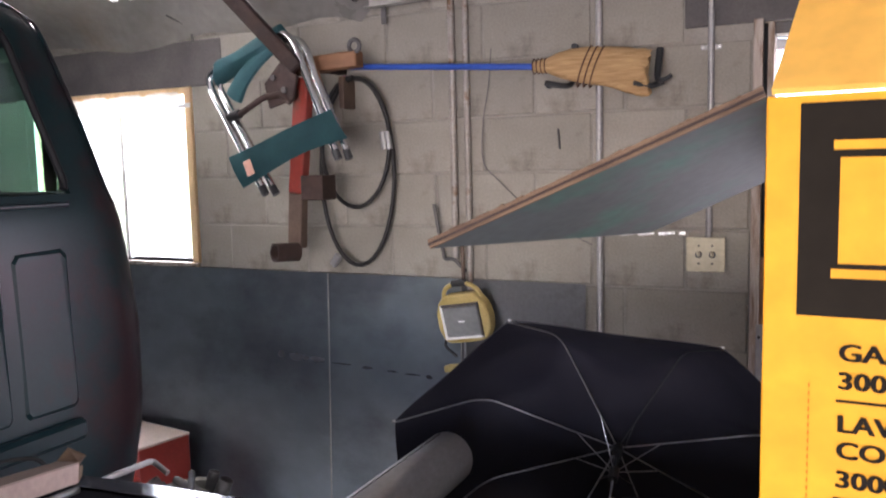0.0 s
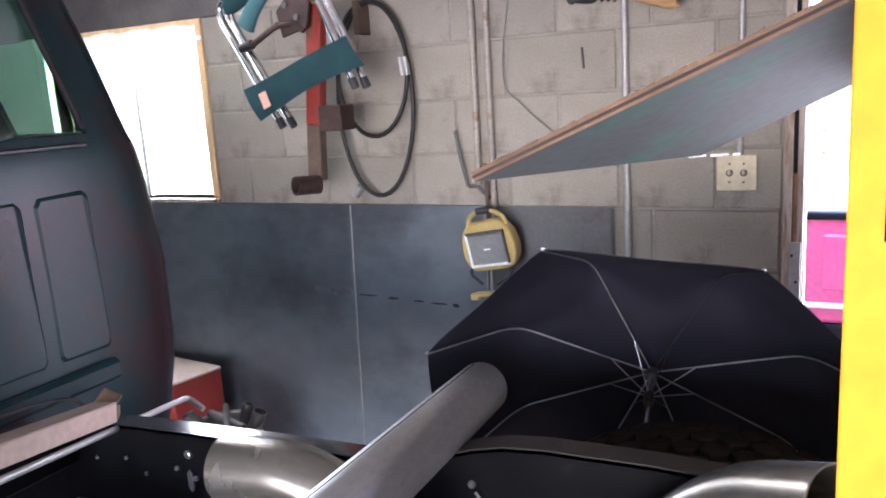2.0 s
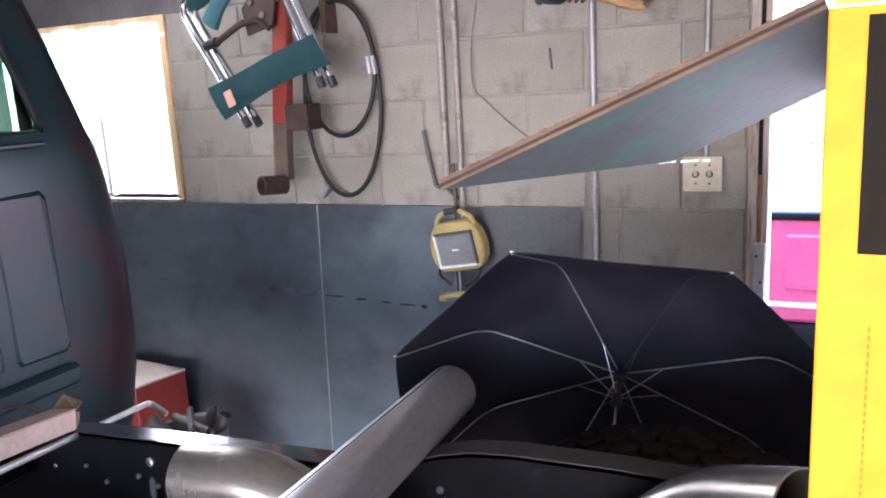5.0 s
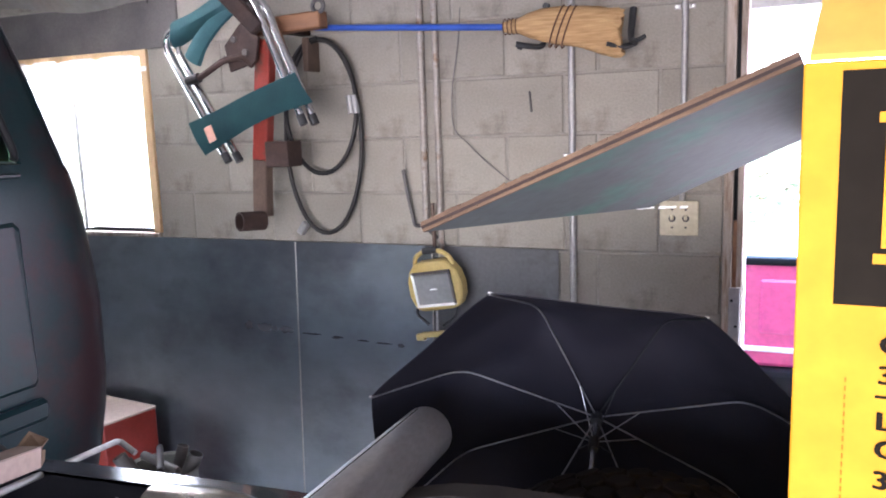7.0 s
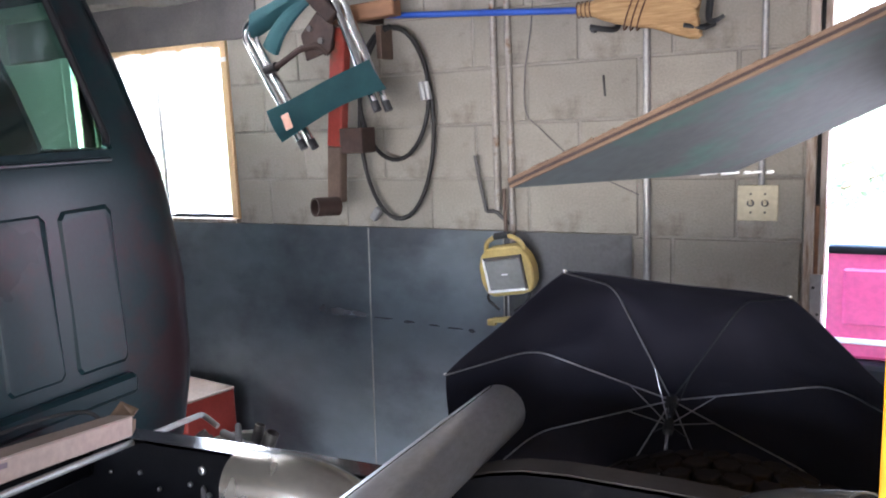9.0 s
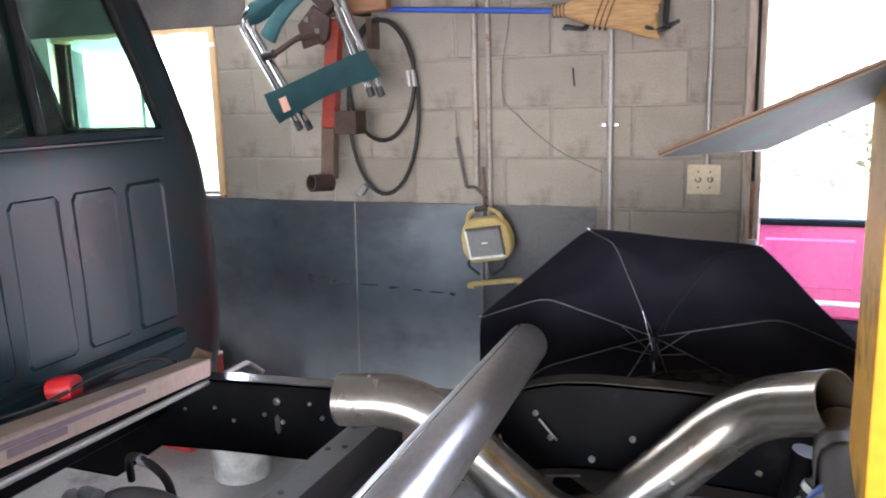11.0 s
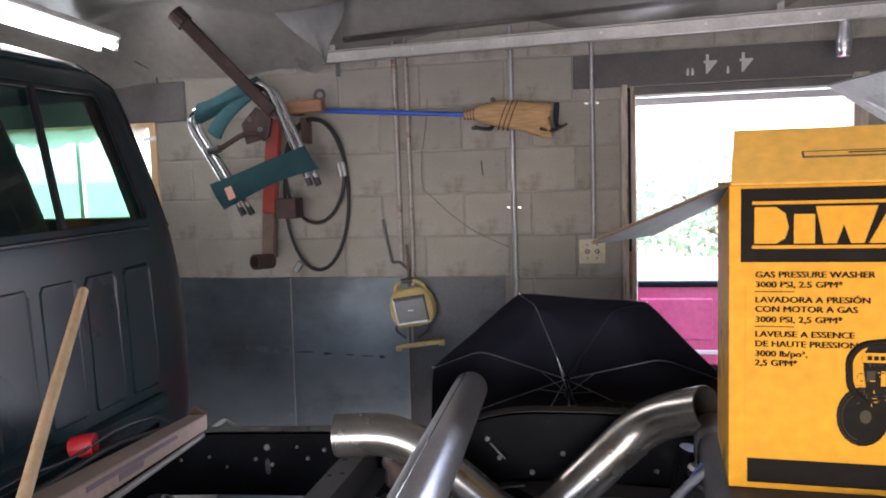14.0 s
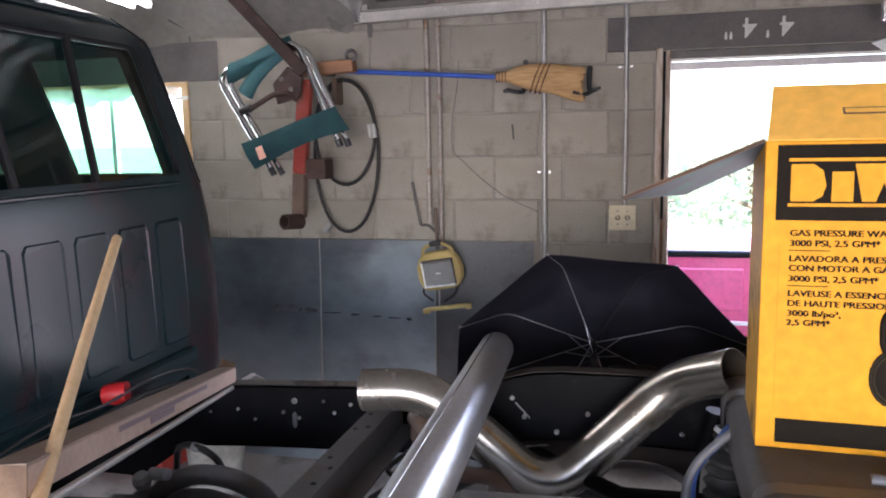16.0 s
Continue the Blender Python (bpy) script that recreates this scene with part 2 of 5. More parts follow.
    "smear": surface("oily_smear", (0.056, 0.060, 0.068), (0.098, 0.104, 0.117), 0.7, 0.15, 9, 60, 0.03, spec=0.1),
    "worn_flange": surface("worn_glossy_black_paint", (0.02, 0.02, 0.024), (0.04, 0.04, 0.046), 0.16, 0.0, 9, 90, 0.03, spec=0.8, coat=0.6, rough_var=0.06),
    "chalk": surface("white_chalk_paint", (0.45, 0.45, 0.43), (0.6, 0.6, 0.58), 0.9),
    "red_car": surface("red_car_paint", (0.76, 0.10, 0.27), (0.80, 0.12, 0.295), 0.3, 0, 3, 40, 0.01, coat=0.5),
    "car_chrome": surface("bumper_steel", (0.5, 0.5, 0.5), None, 0.3, 0.9),
    "grass": surface("mown_grass", (0.12, 0.16, 0.08), (0.18, 0.22, 0.12), 0.9, 0, 1.5, 20, 0.5),
    "gravel": surface("pale_gravel", (0.42, 0.40, 0.37), (0.52, 0.50, 0.46), 0.9, 0, 2, 30, 0.4),
    "leaf": surface("leaf", (0.10, 0.15, 0.08), (0.13, 0.20, 0.12), 0.6, 0, 3, 20, 0.0),
    "bark": surface("bark", (0.10, 0.075, 0.055), None, 0.9),
    "galv_track": surface("galvanised_track", (0.40, 0.392, 0.365), (0.52, 0.51, 0.475), 0.45, 0.55, 9, 80, 0.05),
    "spring": surface("dark_spring_steel", (0.07, 0.065, 0.06), None, 0.5, 0.6),
    "rib_steel": surface("grey_rib_steel", (0.30, 0.30, 0.31), (0.46, 0.46, 0.47), 0.34, 0.7, 12, 90, 0.04),
    "tube_glow": glowing("lit_fluorescent_tube", (1.0, 0.98, 0.94), 3.0),
    "lamp_housing": surface("white_lamp_housing", (0.75, 0.74, 0.70), None, 0.5),
    "cab_glass": glass("tinted_cab_glass", (0.78, 0.965, 0.905)),
    "pane": glass("clear_pane", (0.95, 0.97, 0.96)),
    "torn_film": surface("torn_plastic_film", (0.55, 0.52, 0.50), (0.75, 0.73, 0.70), 0.35, 0, 9, 40, 0.2),
    "cloudy_film": surface("cloudy_plastic_film", (0.34, 0.34, 0.33), (0.46, 0.46, 0.45), 0.4, 0, 5, 25, 0.2),
    "silver_tape": surface("silver_foil", (0.70, 0.70, 0.72), (0.80, 0.80, 0.82), 0.22, 0.9, 12, 50, 0.5),
}

lf = M["leaf"].node_tree
tl_, ms_ = lf.nodes.new("ShaderNodeBsdfTranslucent"), lf.nodes.new("ShaderNodeMixShader")
tl_.inputs[0].default_value = (0.62, 0.68, 0.58, 1)
ms_.inputs[0].default_value = 0.45
lf.links.new(lf.nodes["Principled BSDF"].outputs[0], ms_.inputs[1])
lf.links.new(tl_.outputs[0], ms_.inputs[2])
lf.links.new(ms_.outputs[0], lf.nodes["Material Output"].inputs[0])

# ---- building helpers ----
ORIGIN = {}


def link_mesh(name, bm, material, smooth=False):
    bmesh.ops.recalc_face_normals(bm, faces=bm.faces)
    me = bpy.data.meshes.new(name)
    bm.to_mesh(me)
    bm.free()
    if smooth:
        for p in me.polygons:
            p.use_smooth = True
        me.set_sharp_from_angle(angle=radians(38))
    me.materials.append(M[material])
    return new(name, me)


def thing(name, base, label, category, group="", kind=""):
    """A thing: an Empty at its base, to carry its parts."""
    ob = new(name)
    ob.empty_display_size = 0.05
    ob.location = base
    ORIGIN[ob] = Vector(base)
    return tagged(ob, label, category, group, kind)


def part(name, bm, material, parent, label="", smooth=False):
    """One mesh, built in world metres, as a part of a thing or of another part."""
    ob = link_mesh(name, bm, material, smooth)
    ob.parent = parent
    ob.location = -ORIGIN.get(parent, Vector())
    if label:
        tagged(ob, label)
    return ob


def solo(name, bm, material, label, category, group="", kind="", smooth=False):
    return tagged(link_mesh(name, bm, material, smooth), label, category, group, kind)


def box(x0, x1, y0, y1, z0, z1, bevel=0.0, m=None, seg=1, bm=None):
    bm = bm or bmesh.new()
    vs = bmesh.ops.create_cube(bm, size=1.0)["verts"]
    for v in vs:
        v.co = Vector((x0 + (v.co.x + .5) * (x1 - x0), y0 + (v.co.y + .5) * (y1 - y0), z0 + (v.co.z + .5) * (z1 - z0)))
    if bevel:
        es = list({e for v in vs for e in v.link_edges})
        r = bmesh.ops.bevel(bm, geom=es, offset=bevel, segments=seg, profile=0.5, affect="EDGES")
        vs = list({v for f in r["faces"] for v in f.verts} | {v for v in vs if v.is_valid})
    if m:
        bmesh.ops.transform(bm, matrix=m, verts=vs)
    return bm


def obox(p, q, w, h, bevel=0.0, up=(0, 0, 1), bm=None, seg=1):
    """A bar of width w and height h from p to q."""
    p, q = Vector(p), Vector(q)
    d = (q - p).normalized()
    side = d.cross(Vector(up)).normalized()
    top = side.cross(d)
    m = Matrix((( d.x, side.x, top.x, p.x), (d.y, side.y, top.y, p.y), (d.z, side.z, top.z, p.z), (0, 0, 0, 1)))
    return box(0, (q - p).length, -w / 2, w / 2, -h / 2, h / 2, bevel, m, seg, bm)


def smooth_path(pts, n=8, closed=False):
    """A rounded path through the points (Catmull-Rom)."""
    P = [Vector(p) for p in pts]
    out = []
    k = len(P)
    for i in range(k if closed else k - 1):
        a = P[(i - 1) % k] if closed or i else P[0] * 2 - P[1]
        b, c = P[i], P[(i + 1) % k]
        d = P[(i + 2) % k] if closed or i + 2 < k else c * 2 - b
        for j in range(n):
            t = j / n
            out.append(0.5 * ((2 * b) + (c - a) * t + (2 * a - 5 * b + 4 * c - d) * t * t + (3 * b - a - 3 * c + d) * t ** 3))
    if not closed:
        out.append(P[-1])
    return out


def filleted(pts, r, n=8):
    """A path of straight runs with arcs of radius about r at its corners."""
    P = [Vector(p) for p in pts]
    out = [P[0]]
    for a, b, c in zip(P, P[1:], P[2:]):
        u, v = (a - b), (c - b)
        k = min(r, u.length * .49, v.length * .49)
        s, e = b + u.normalized() * k, b + v.normalized() * k
        for j in range(n + 1):
            t = j / n
            out.append(s * (1 - t) ** 2 + b * 2 * t * (1 - t) + e * t * t)
    out.append(P[-1])
    return out


def sweep(path, radius, sides=12, closed=False, cap=True, wall=0.0, bm=None):
    """A round tube along a path; radius may be a list. wall: an open tube with that wall thickness."""
    bm = bm or bmesh.new()
    P = [Vector(p) for p in path]
    n = len(P)
    R = radius if isinstance(radius, (list, tuple)) else [radius] * n
    tang = []
    for i in range(n):
        a = P[(i - 1) % n] if closed or i else P[0]
        b = P[(i + 1) % n] if closed or i < n - 1 else P[-1]
        tang.append((b - a).normalized())
    ref = Vector((0, 0, 1)) if abs(tang[0].z) < 0.9 else Vector((1, 0, 0))
    nor = (ref - tang[0] * ref.dot(tang[0])).normalized()

    def rings(k):
        nonlocal nor
        out, nn = [], nor.copy()
        for i in range(n):
            nn = (nn - tang[i] * nn.dot(tang[i])).normalized()
            bi = tang[i].cross(nn)
            out.append([bm.verts.new(P[i] + (nn * math.cos(2 * math.pi * j / sides) + bi * math.sin(2 * math.pi * j / sides)) * (R[i] - k)) for j in range(sides)])
        return out

    def skin(rs, flip=False):
        for i in range(n if closed else n - 1):
            a, b = rs[i], rs[(i + 1) % n]
            for j in range(sides):
                f = (a[j], a[(j + 1) % sides], b[(j + 1) % sides], b[j])
                bm.faces.new(f[::-1] if flip else f)

    outer = rings(0)
    skin(outer)
    if wall:
        inner = rings(wall)
        skin(inner, True)
        for k in (0, -1):
            for j in range(sides):
                bm.faces.new((outer[k][j], outer[k][(j + 1) % sides], inner[k][(j + 1) % sides], inner[k][j]))
    elif cap and not closed:
        bm.faces.new(outer[0][::-1])
        bm.faces.new(outer[-1])
    return bm


def lathe(axis_p, axis_d, profile, sides=32, bm=None):
    """Turns a profile of (along, radius) round an axis."""
    bm = bm or bmesh.new()
    d = Vector(axis_d).normalized()
    u = d.orthogonal().normalized()
    v = d.cross(u)
    rs = []
    for s, r in profile:
        c = Vector(axis_p) + d * s
        rs.append([bm.verts.new(c + (u * math.cos(2 * math.pi * j / sides) + v * math.sin(2 * math.pi * j / sides)) * max(r, 1e-4)) for j in range(sides)])
    for a, b in zip(rs, rs[1:]):
        for j in range(sides):
            bm.faces.new((a[j], a[(j + 1) % sides], b[(j + 1) % sides], b[j]))
    return bm


def prism(poly, axis, a, b, bevel=0.0, bm=None):
    """A polygon in the plane across axis ('x','y','z'), drawn out from a to b."""
    bm = bm or bmesh.new()

    def at(p, k):
        return {"x": (k, p[0], p[1]), "y": (p[0], k, p[1]), "z": (p[0], p[1], k)}[axis]
    lo = [bm.verts.new(at(p, a)) for p in poly]
    hi = [bm.verts.new(at(p, b)) for p in poly]
    n = len(poly)
    bm.faces.new(lo)
    bm.faces.new(hi[::-1])
    for i in range(n):
        bm.faces.new((lo[i], hi[i], hi[(i + 1) % n], lo[(i + 1) % n]))
    if bevel:
        bmesh.ops.bevel(bm, geom=list(bm.edges), offset=bevel, segments=1, affect="EDGES")
    return bm


def slab(corners, thick, bm=None, cuts=0):
    """A sheet over a quad, drawn out by thick along its normal."""
    bm = bm or bmesh.new()
    c = [Vector(p) for p in corners]
    n = (c[1] - c[0]).cross(c[-1] - c[0]).normalized() * thick
    lo = [bm.verts.new(p) for p in c]
    hi = [bm.verts.new(p + n) for p in c]
    k = len(c)
    bm.faces.new(lo[::-1])
    bm.faces.new(hi)
    for i in range(k):
        bm.faces.new((lo[i], lo[(i + 1) % k], hi[(i + 1) % k], hi[i]))
    return bm


def joined(*bms):
    out = bmesh.new()
    for b in bms:
        me = bpy.data.meshes.new("tmp")
        b.to_mesh(me)
        b.free()
        out.from_mesh(me)
        bpy.data.meshes.remove(me)
    return out


def text_mesh(body, size, m, thick=0.0008, bold=0.0, spacing=1.0):
    """The letters of body as a bmesh, laid out by the pose m."""
    cu = bpy.data.curves.new("letters", "FONT")
    cu.body, cu.size, cu.extrude, cu.offset, cu.space_character = body, size, thick / 2, bold, spacing
    cu.resolution_u = 3
    ob = new("letters", cu)
    bpy.context.view_layer.update()
    me = bpy.data.meshes.new_from_object(ob.evaluated_get(bpy.context.evaluated_depsgraph_get()))
    bm = bmesh.new()
    bm.from_mesh(me)
    bmesh.ops.transform(bm, matrix=m, verts=bm.verts)
    bpy.data.objects.remove(ob)
    bpy.data.curves.remove(cu)
    bpy.data.meshes.remove(me)
    return bm

# ---- the garage ----
WALL = 3.2            # inner face of the block wall
X0, X1, Y0 = -4.6, 4.4, -3.6
WIN = (-1.78, -0.768, 1.226, 2.035)
DOOR = (1.775, 2.72, 0.0, 2.10)
COURSE, LENGTH, BED = 0.2135, 0.424, 0.1315   # course height, block length, first bed joint

solo("floor", box(X0 - .2, X1 + .2, Y0 - .2, WALL + .2, -0.12, 0.0), "floor", "grey oil-stained concrete garage floor", "floor", kind="structure")
solo("wall_west", box(X0 - .2, X0, Y0, WALL + .2, 0, 2.7), "plaster", "plain grey garage end wall", "wall", kind="structure")
solo("wall_south", joined(box(X0 - .2, -.7, Y0 - .2, Y0, 0, 2.7), box(3.9, X1 + .2, Y0 - .2, Y0, 0, 2.7), box(-.7, 3.9, Y0 - .2, Y0, 2.0, 2.7)),
     "plaster", "grey garage wall with a wide open vehicle doorway", "wall", kind="structure")
solo("wall_east", box(X1, X1 + .2, Y0, WALL + .2, 0, 2.7), "plaster", "plain grey garage end wall", "wall", kind="structure")
solo("ceiling", box(X0 - .2, X1 + .2, Y0 - .2, WALL + .2, 2.7, 2.8), "old_wood", "board ceiling above the plastic sheeting", "ceiling", kind="structure")

# block wall: mortar core with the openings cut through, blocks set proud of it
core = joined(box(X0, WIN[0], WALL + .004, WALL + .2, 0, 2.7), box(WIN[0], WIN[1], WALL + .004, WALL + .2, 0, WIN[2]),
              box(WIN[0], WIN[1], WALL + .004, WALL + .2, WIN[3], 2.7), box(WIN[1], DOOR[0] - .06, WALL + .004, WALL + .2, 0, 2.7),
              box(DOOR[0] - .06, DOOR[1] + .06, WALL + .004, WALL + .2, DOOR[3], 2.7), box(DOOR[1] + .06, X1 + .2, WALL + .004, WALL + .2, 0, 2.7))
wall_north = solo("wall_north", core, "mortar", "grey concrete block wall with recessed mortar joints", "wall", kind="structure")

lintel_w = solo("window_lintel", box(-2.3, -0.545, WALL - .004, WALL + .05, 2.05, 2.258, .004), "lintel", "dark grey concrete lintel over the window", "lintel", kind="structure")
lintel_d = solo("door_lintel", box(1.49, 3.0, WALL - .004, WALL + .05, 2.104, 2.26, .004), "lintel", "dark grey concrete lintel with a chalked measurement", "lintel", kind="structure")
part("lettering", text_mesh("4 ' 4 \"", 0.125, pose(2.30, WALL - .0065, 2.228, 90, 180, 0), .001, .0005), "chalk", lintel_d, "white chalked upside-down figures")

# ---- window in the block wall ----
win = thing("window_1", (-1.27, WALL, WIN[2]), "bright bare window with a raw wooden frame and torn plastic film", "window", kind="structure")
part("window_frame", joined(box(WIN[1] - .002, WIN[1] + .038, WALL - .012, WALL + .12, WIN[2], 2.05, .003), box(WIN[0], WIN[1] + .038, WALL - .0125, WALL + .12, 2.02, 2.05, .003),
     box(WIN[0] - .03, WIN[0], WALL - .012, WALL + .12, WIN[2], 2.05, .003)), "wood", win, "raw pine window frame")
part("window_sill", box(WIN[0] - .03, WIN[1] + .03, WALL - .02, WALL + .14, WIN[2] - .022, WIN[2], .004), "trim_wood", win)
part("mullion", box(-1.285, -1.258, WALL + .07, WALL + .10, WIN[2], 2.02, .002), "white_edge", win, "white window mullion")
for a, b in ((WIN[0], -1.285), (-1.258, WIN[1])):
    p = part("pane", box(a, b, WALL + .083, WALL + .087, WIN[2], 2.02), "pane", win)
    p.visible_shadow = False
film = bmesh.new()
rows = []
for i in range(15):
    x = -1.62 + .03 * i * 2
    row = []
    for j in range(4):
        z = 2.03 - j * (.012 + .03 * max(0, .55 - abs(i - 4) * .09) + .004 * (i % 3))
        row.append(film.verts.new((x + .006 * math.sin(j * 2 + i), WALL - .018 - .012 * math.sin(i * 1.7 + j), z)))
    rows.append(row)
for a, b in zip(rows, rows[1:]):
    for j in range(3):
        film.faces.new((a[j], a[j + 1], b[j + 1], b[j]))
bmesh.ops.solidify(film, geom=film.faces[:], thickness=.002)
part("torn_film", film, "torn_film", win, "torn crumpled plastic film along the head", True)
part("nail_flag", obox((-.80, WALL - .02, 1.96), (-.715, WALL - .03, 1.965), .004, .02), "white_edge", win)

solo("wall_board", box(-2.75, -1.905, WALL - .024, WALL - .006, 1.21, 2.04, .003), "pale_board", "pale painted board fixed to the wall beside the window", "board", kind="structure")
for k in range(2):
    part("jamb_board", box(-1.902 + .061 * k, -1.843 + .061 * k, WALL - .030, WALL - .006, WIN[2] - .02, 2.048, .003), "pale_board", win, "pale planed jamb board")

# ---- side door opening ----
dr = thing("door_1", (2.25, WALL, 0), "open side doorway with a worn frame and rolled-up shutter edge", "door", kind="structure")
part("jamb_strip", box(1.712, 1.742, WALL - .022, WALL + .12, 0, 2.112, .003), "trim_wood", dr, "weathered pale jamb board")
part("jamb_gap", box(1.742, 1.756, WALL + .02, WALL + .12, 0, 2.10), "black_trim", dr)
part("jamb_channel", box(1.756, 1.776, WALL - .012, WALL + .11, 0, 2.10, .002), "trim_wood", dr)
part("weather_strip", box(1.776, 1.782, WALL + .02, WALL + .12, 0, 2.07), "white_edge", dr)
part("jamb_strip", box(2.72, 2.782, WALL - .022, WALL + .12, 0, 2.112, .003), "trim_wood", dr)
for k in range(3):
    part("header_slat", box(1.757, 2.72, WALL + .01 + .022 * k, WALL + .028 + .022 * k, 2.062 + .0 * k, 2.100 - .010 * k, .003), "frame_grey", dr, "dark grey shutter slat")
part("head_gap", box(1.777, 2.719, WALL + .03, WALL + .10, 2.082, 2.1), "black_trim", dr)
part("head_rail", box(1.777, 2.719, WALL + .012, WALL + .05, 2.052, 2.080, .004), "galv_track", dr, "pale metal head rail")
part("head_rail", box(1.777, 2.719, WALL + .03, WALL + .06, 2.012, 2.049, .004), "conduit", dr, "grey metal head rail")
plate = part("jamb_bracket", box(1.735, 1.772, WALL - .03, WALL - .024, .55, 1.095, .002), "conduit", dr, "punched galvanised angle")
for k in range(5):
    part("hole", lathe((1.745 + .014 * (k % 2), WALL - .0315, 1.05 - .09 * k), (0, 1, 0), [(0, 0), (0, .005), (.001, .005)], 10), "black_trim", plate)
part("wood_stop", box(1.743, 1.757, WALL - .01, WALL + .02, .6, 1.32, .002), "old_wood", dr)

# ---- steel sheets against the wall ----
part_y = WALL - .012


def steel_sheet(x0, x1, z1, y, mat, label, lean=0.0):
    bm = bmesh.new()
    nx, nz = 10, 8
    g = [[bm.verts.new((x0 + (x1 - x0) * i / nx, y - .004 * math.sin(3.1 * i / nx * 2 + j) * (j / nz) - lean * (1 - j / nz), z1 * j / nz)) for j in range(nz + 1)] for i in range(nx + 1)]
    for i in range(nx):
        for j in range(nz):
            bm.faces.new((g[i][j], g[i + 1][j], g[i + 1][j + 1], g[i][j + 1]))
    bmesh.ops.solidify(bm, geom=bm.faces[:], thickness=.003)
    return solo("steel_sheet", bm, mat, label, "metal sheet", "steel sheets against the wall", smooth=True)


steel_sheet(-2.45, .008, 1.206, WALL - .018, "steel_sheet", "large blue-grey mill-scale steel sheet leaning on the block wall", .05)
steel_sheet(.012, .640, 1.206, WALL - .026, "steel_sheet", "narrow blue-grey steel sheet leaning on the block wall", .05)
steel_sheet(.60, 1.143, 1.204, WALL - .016, "steel_sheet_dark", "brownish grey steel sheet standing behind another", .03)

for x, z in ((.0105, 1.205), (.6405, 1.204)):
    solo("sheet_edge", obox((x, WALL - .0835, .001), (x, WALL - .0340, z), .004, .005, up=(0, 1, 0)), "galv_track", "bright sheared edge of a steel sheet", "metal edge", "steel sheets against the wall")

# a broken row of oily dabs, heaviest just before the seam
bm = bmesh.new()
for k, (xc, a, h) in enumerate(((-.243, .022, .017), (-.165, .040, .018), (-.112, .020, .010), (-.052, .034, .015), (.085, .046, .004), (.205, .026, .007), (.325, .030, .003), (.42, .040, .003), (.50, .014, .008))):
    y = WALL - (.0385 if xc < 0 else .0465)
    zc = .822 - .045 * xc
    ring = []
    for n in range(24):
        u = n * math.tau / 24
        f = 1 + .45 * noise.noise(Vector((math.cos(u) * 1.6, math.sin(u) * 1.6, k * 3.1)))
        z = zc + h * f * math.sin(u)
        ring.append(bm.verts.new((min(xc + a * f * math.cos(u), -.002) if xc < 0 else xc + a * f * math.cos(u), y - .05 * (1.1 - z) / 1.2, z)))
    bm.faces.new(ring)
solo("oil_smear", bm, "smear", "dark oily smear along the steel sheets", "stain", kind="structure")

# ---- ceiling sheeting, door track, lamp ----
bm = bmesh.new()
nx, ny = 90, 110
g = []
for i in range(nx + 1):
    col = []
    for j in range(ny + 1):
        x, y = X0 + (X1 - X0) * i / nx, Y0 + (WALL - Y0) * j / ny
        sag = .075 * abs(math.sin((x * 1.25 + .25 * y) * 1.6)) ** .8 + .05 * noise.noise(Vector((x * 1.6, y * 1.1, 0)))
        fold = .030 * math.sin(y * 13 + 3 * noise.noise(Vector((x * .9, y * .9, 5))) * 2 + x * 1.5) + .012 * noise.noise(Vector((x * 2.2, y * 6, 3)))
        z = 2.60 - sag - fold
        if y > 2.93:
            z -= .27 * (y - 2.93) / .27 * (1 if x < .3 else .55)
        col.append(bm.verts.new((x, y, z)))
    g.append(col)
for i in range(nx):
    for j in range(ny):
        bm.faces.new((g[i][j], g[i + 1][j], g[i + 1][j + 1], g[i][j + 1]))
solo("ceiling_sheeting", bm, "plastic_sheet", "sagging translucent plastic sheeting stapled under the ceiling", "plastic sheeting", kind="structure", smooth=True)

bm = bmesh.new()
loose = []
for i in range(9):
    u = i / 8
    row = []
    for j in range(9):
        v = j / 8
        w = (1 - v) ** .8
        left, right = -.03 + 0.414 * v, .50 + -0.116 * v ** 1.3
        x = left + (right - left) * u + .012 * math.sin(v * 9 + u * 4)
        row.append(bm.verts.new((x, 2.86 + .030 * math.sin(u * 9 + v * 2) * (1 - .6 * v), 2.66 - 0.403 * v - .05 * u * (1 - v))))
    loose.append(row)
for a, b in zip(loose, loose[1:]):
    for j in range(8):
        bm.faces.new((a[j], a[j + 1], b[j + 1], b[j]))
bmesh.ops.solidify(bm, geom=bm.faces[:], thickness=.0015)
solo("loose_plastic_flap", bm, "cloudy_film", "pointed loose flap of cloudy plastic hanging from the ceiling", "plastic sheet", smooth=True)

track = thing("door_track", (1.5, 3.08, 2.33), "galvanised overhead door track with a long spring", "door track")
A, B = Vector((.262, 3.165, 2.322)), Vector((4.3, 2.84, 2.345))
part("web", obox(A, B, .004, .052), "galv_track", track)
for dz in (.028, -.028):
    part("flange", obox(A + Vector((0, -.022, dz)), B + Vector((0, -.022, dz)), .045, .004), "galv_track", track)
coil = []
for i in range(2200):
    t = i / 2199
    c = (A + Vector((.12, -.06, .075))).lerp(B + Vector((-1.5, -.06, .085)), t)
    a = i * math.pi / 4
    coil.append(c + Vector((0, math.cos(a) * .014, math.sin(a) * .014)))
part("spring", sweep(coil, .0018, 3), "spring", track, "dark stretched coil spring")
for k in (0, .35):
    part("hanger", joined(obox(A + Vector((.045 + k * 6, -.01, .02)), A + Vector((.045 + k * 6, -.01, .17)), .03, .003, up=(0, 1, 0))), "galv_track", track)
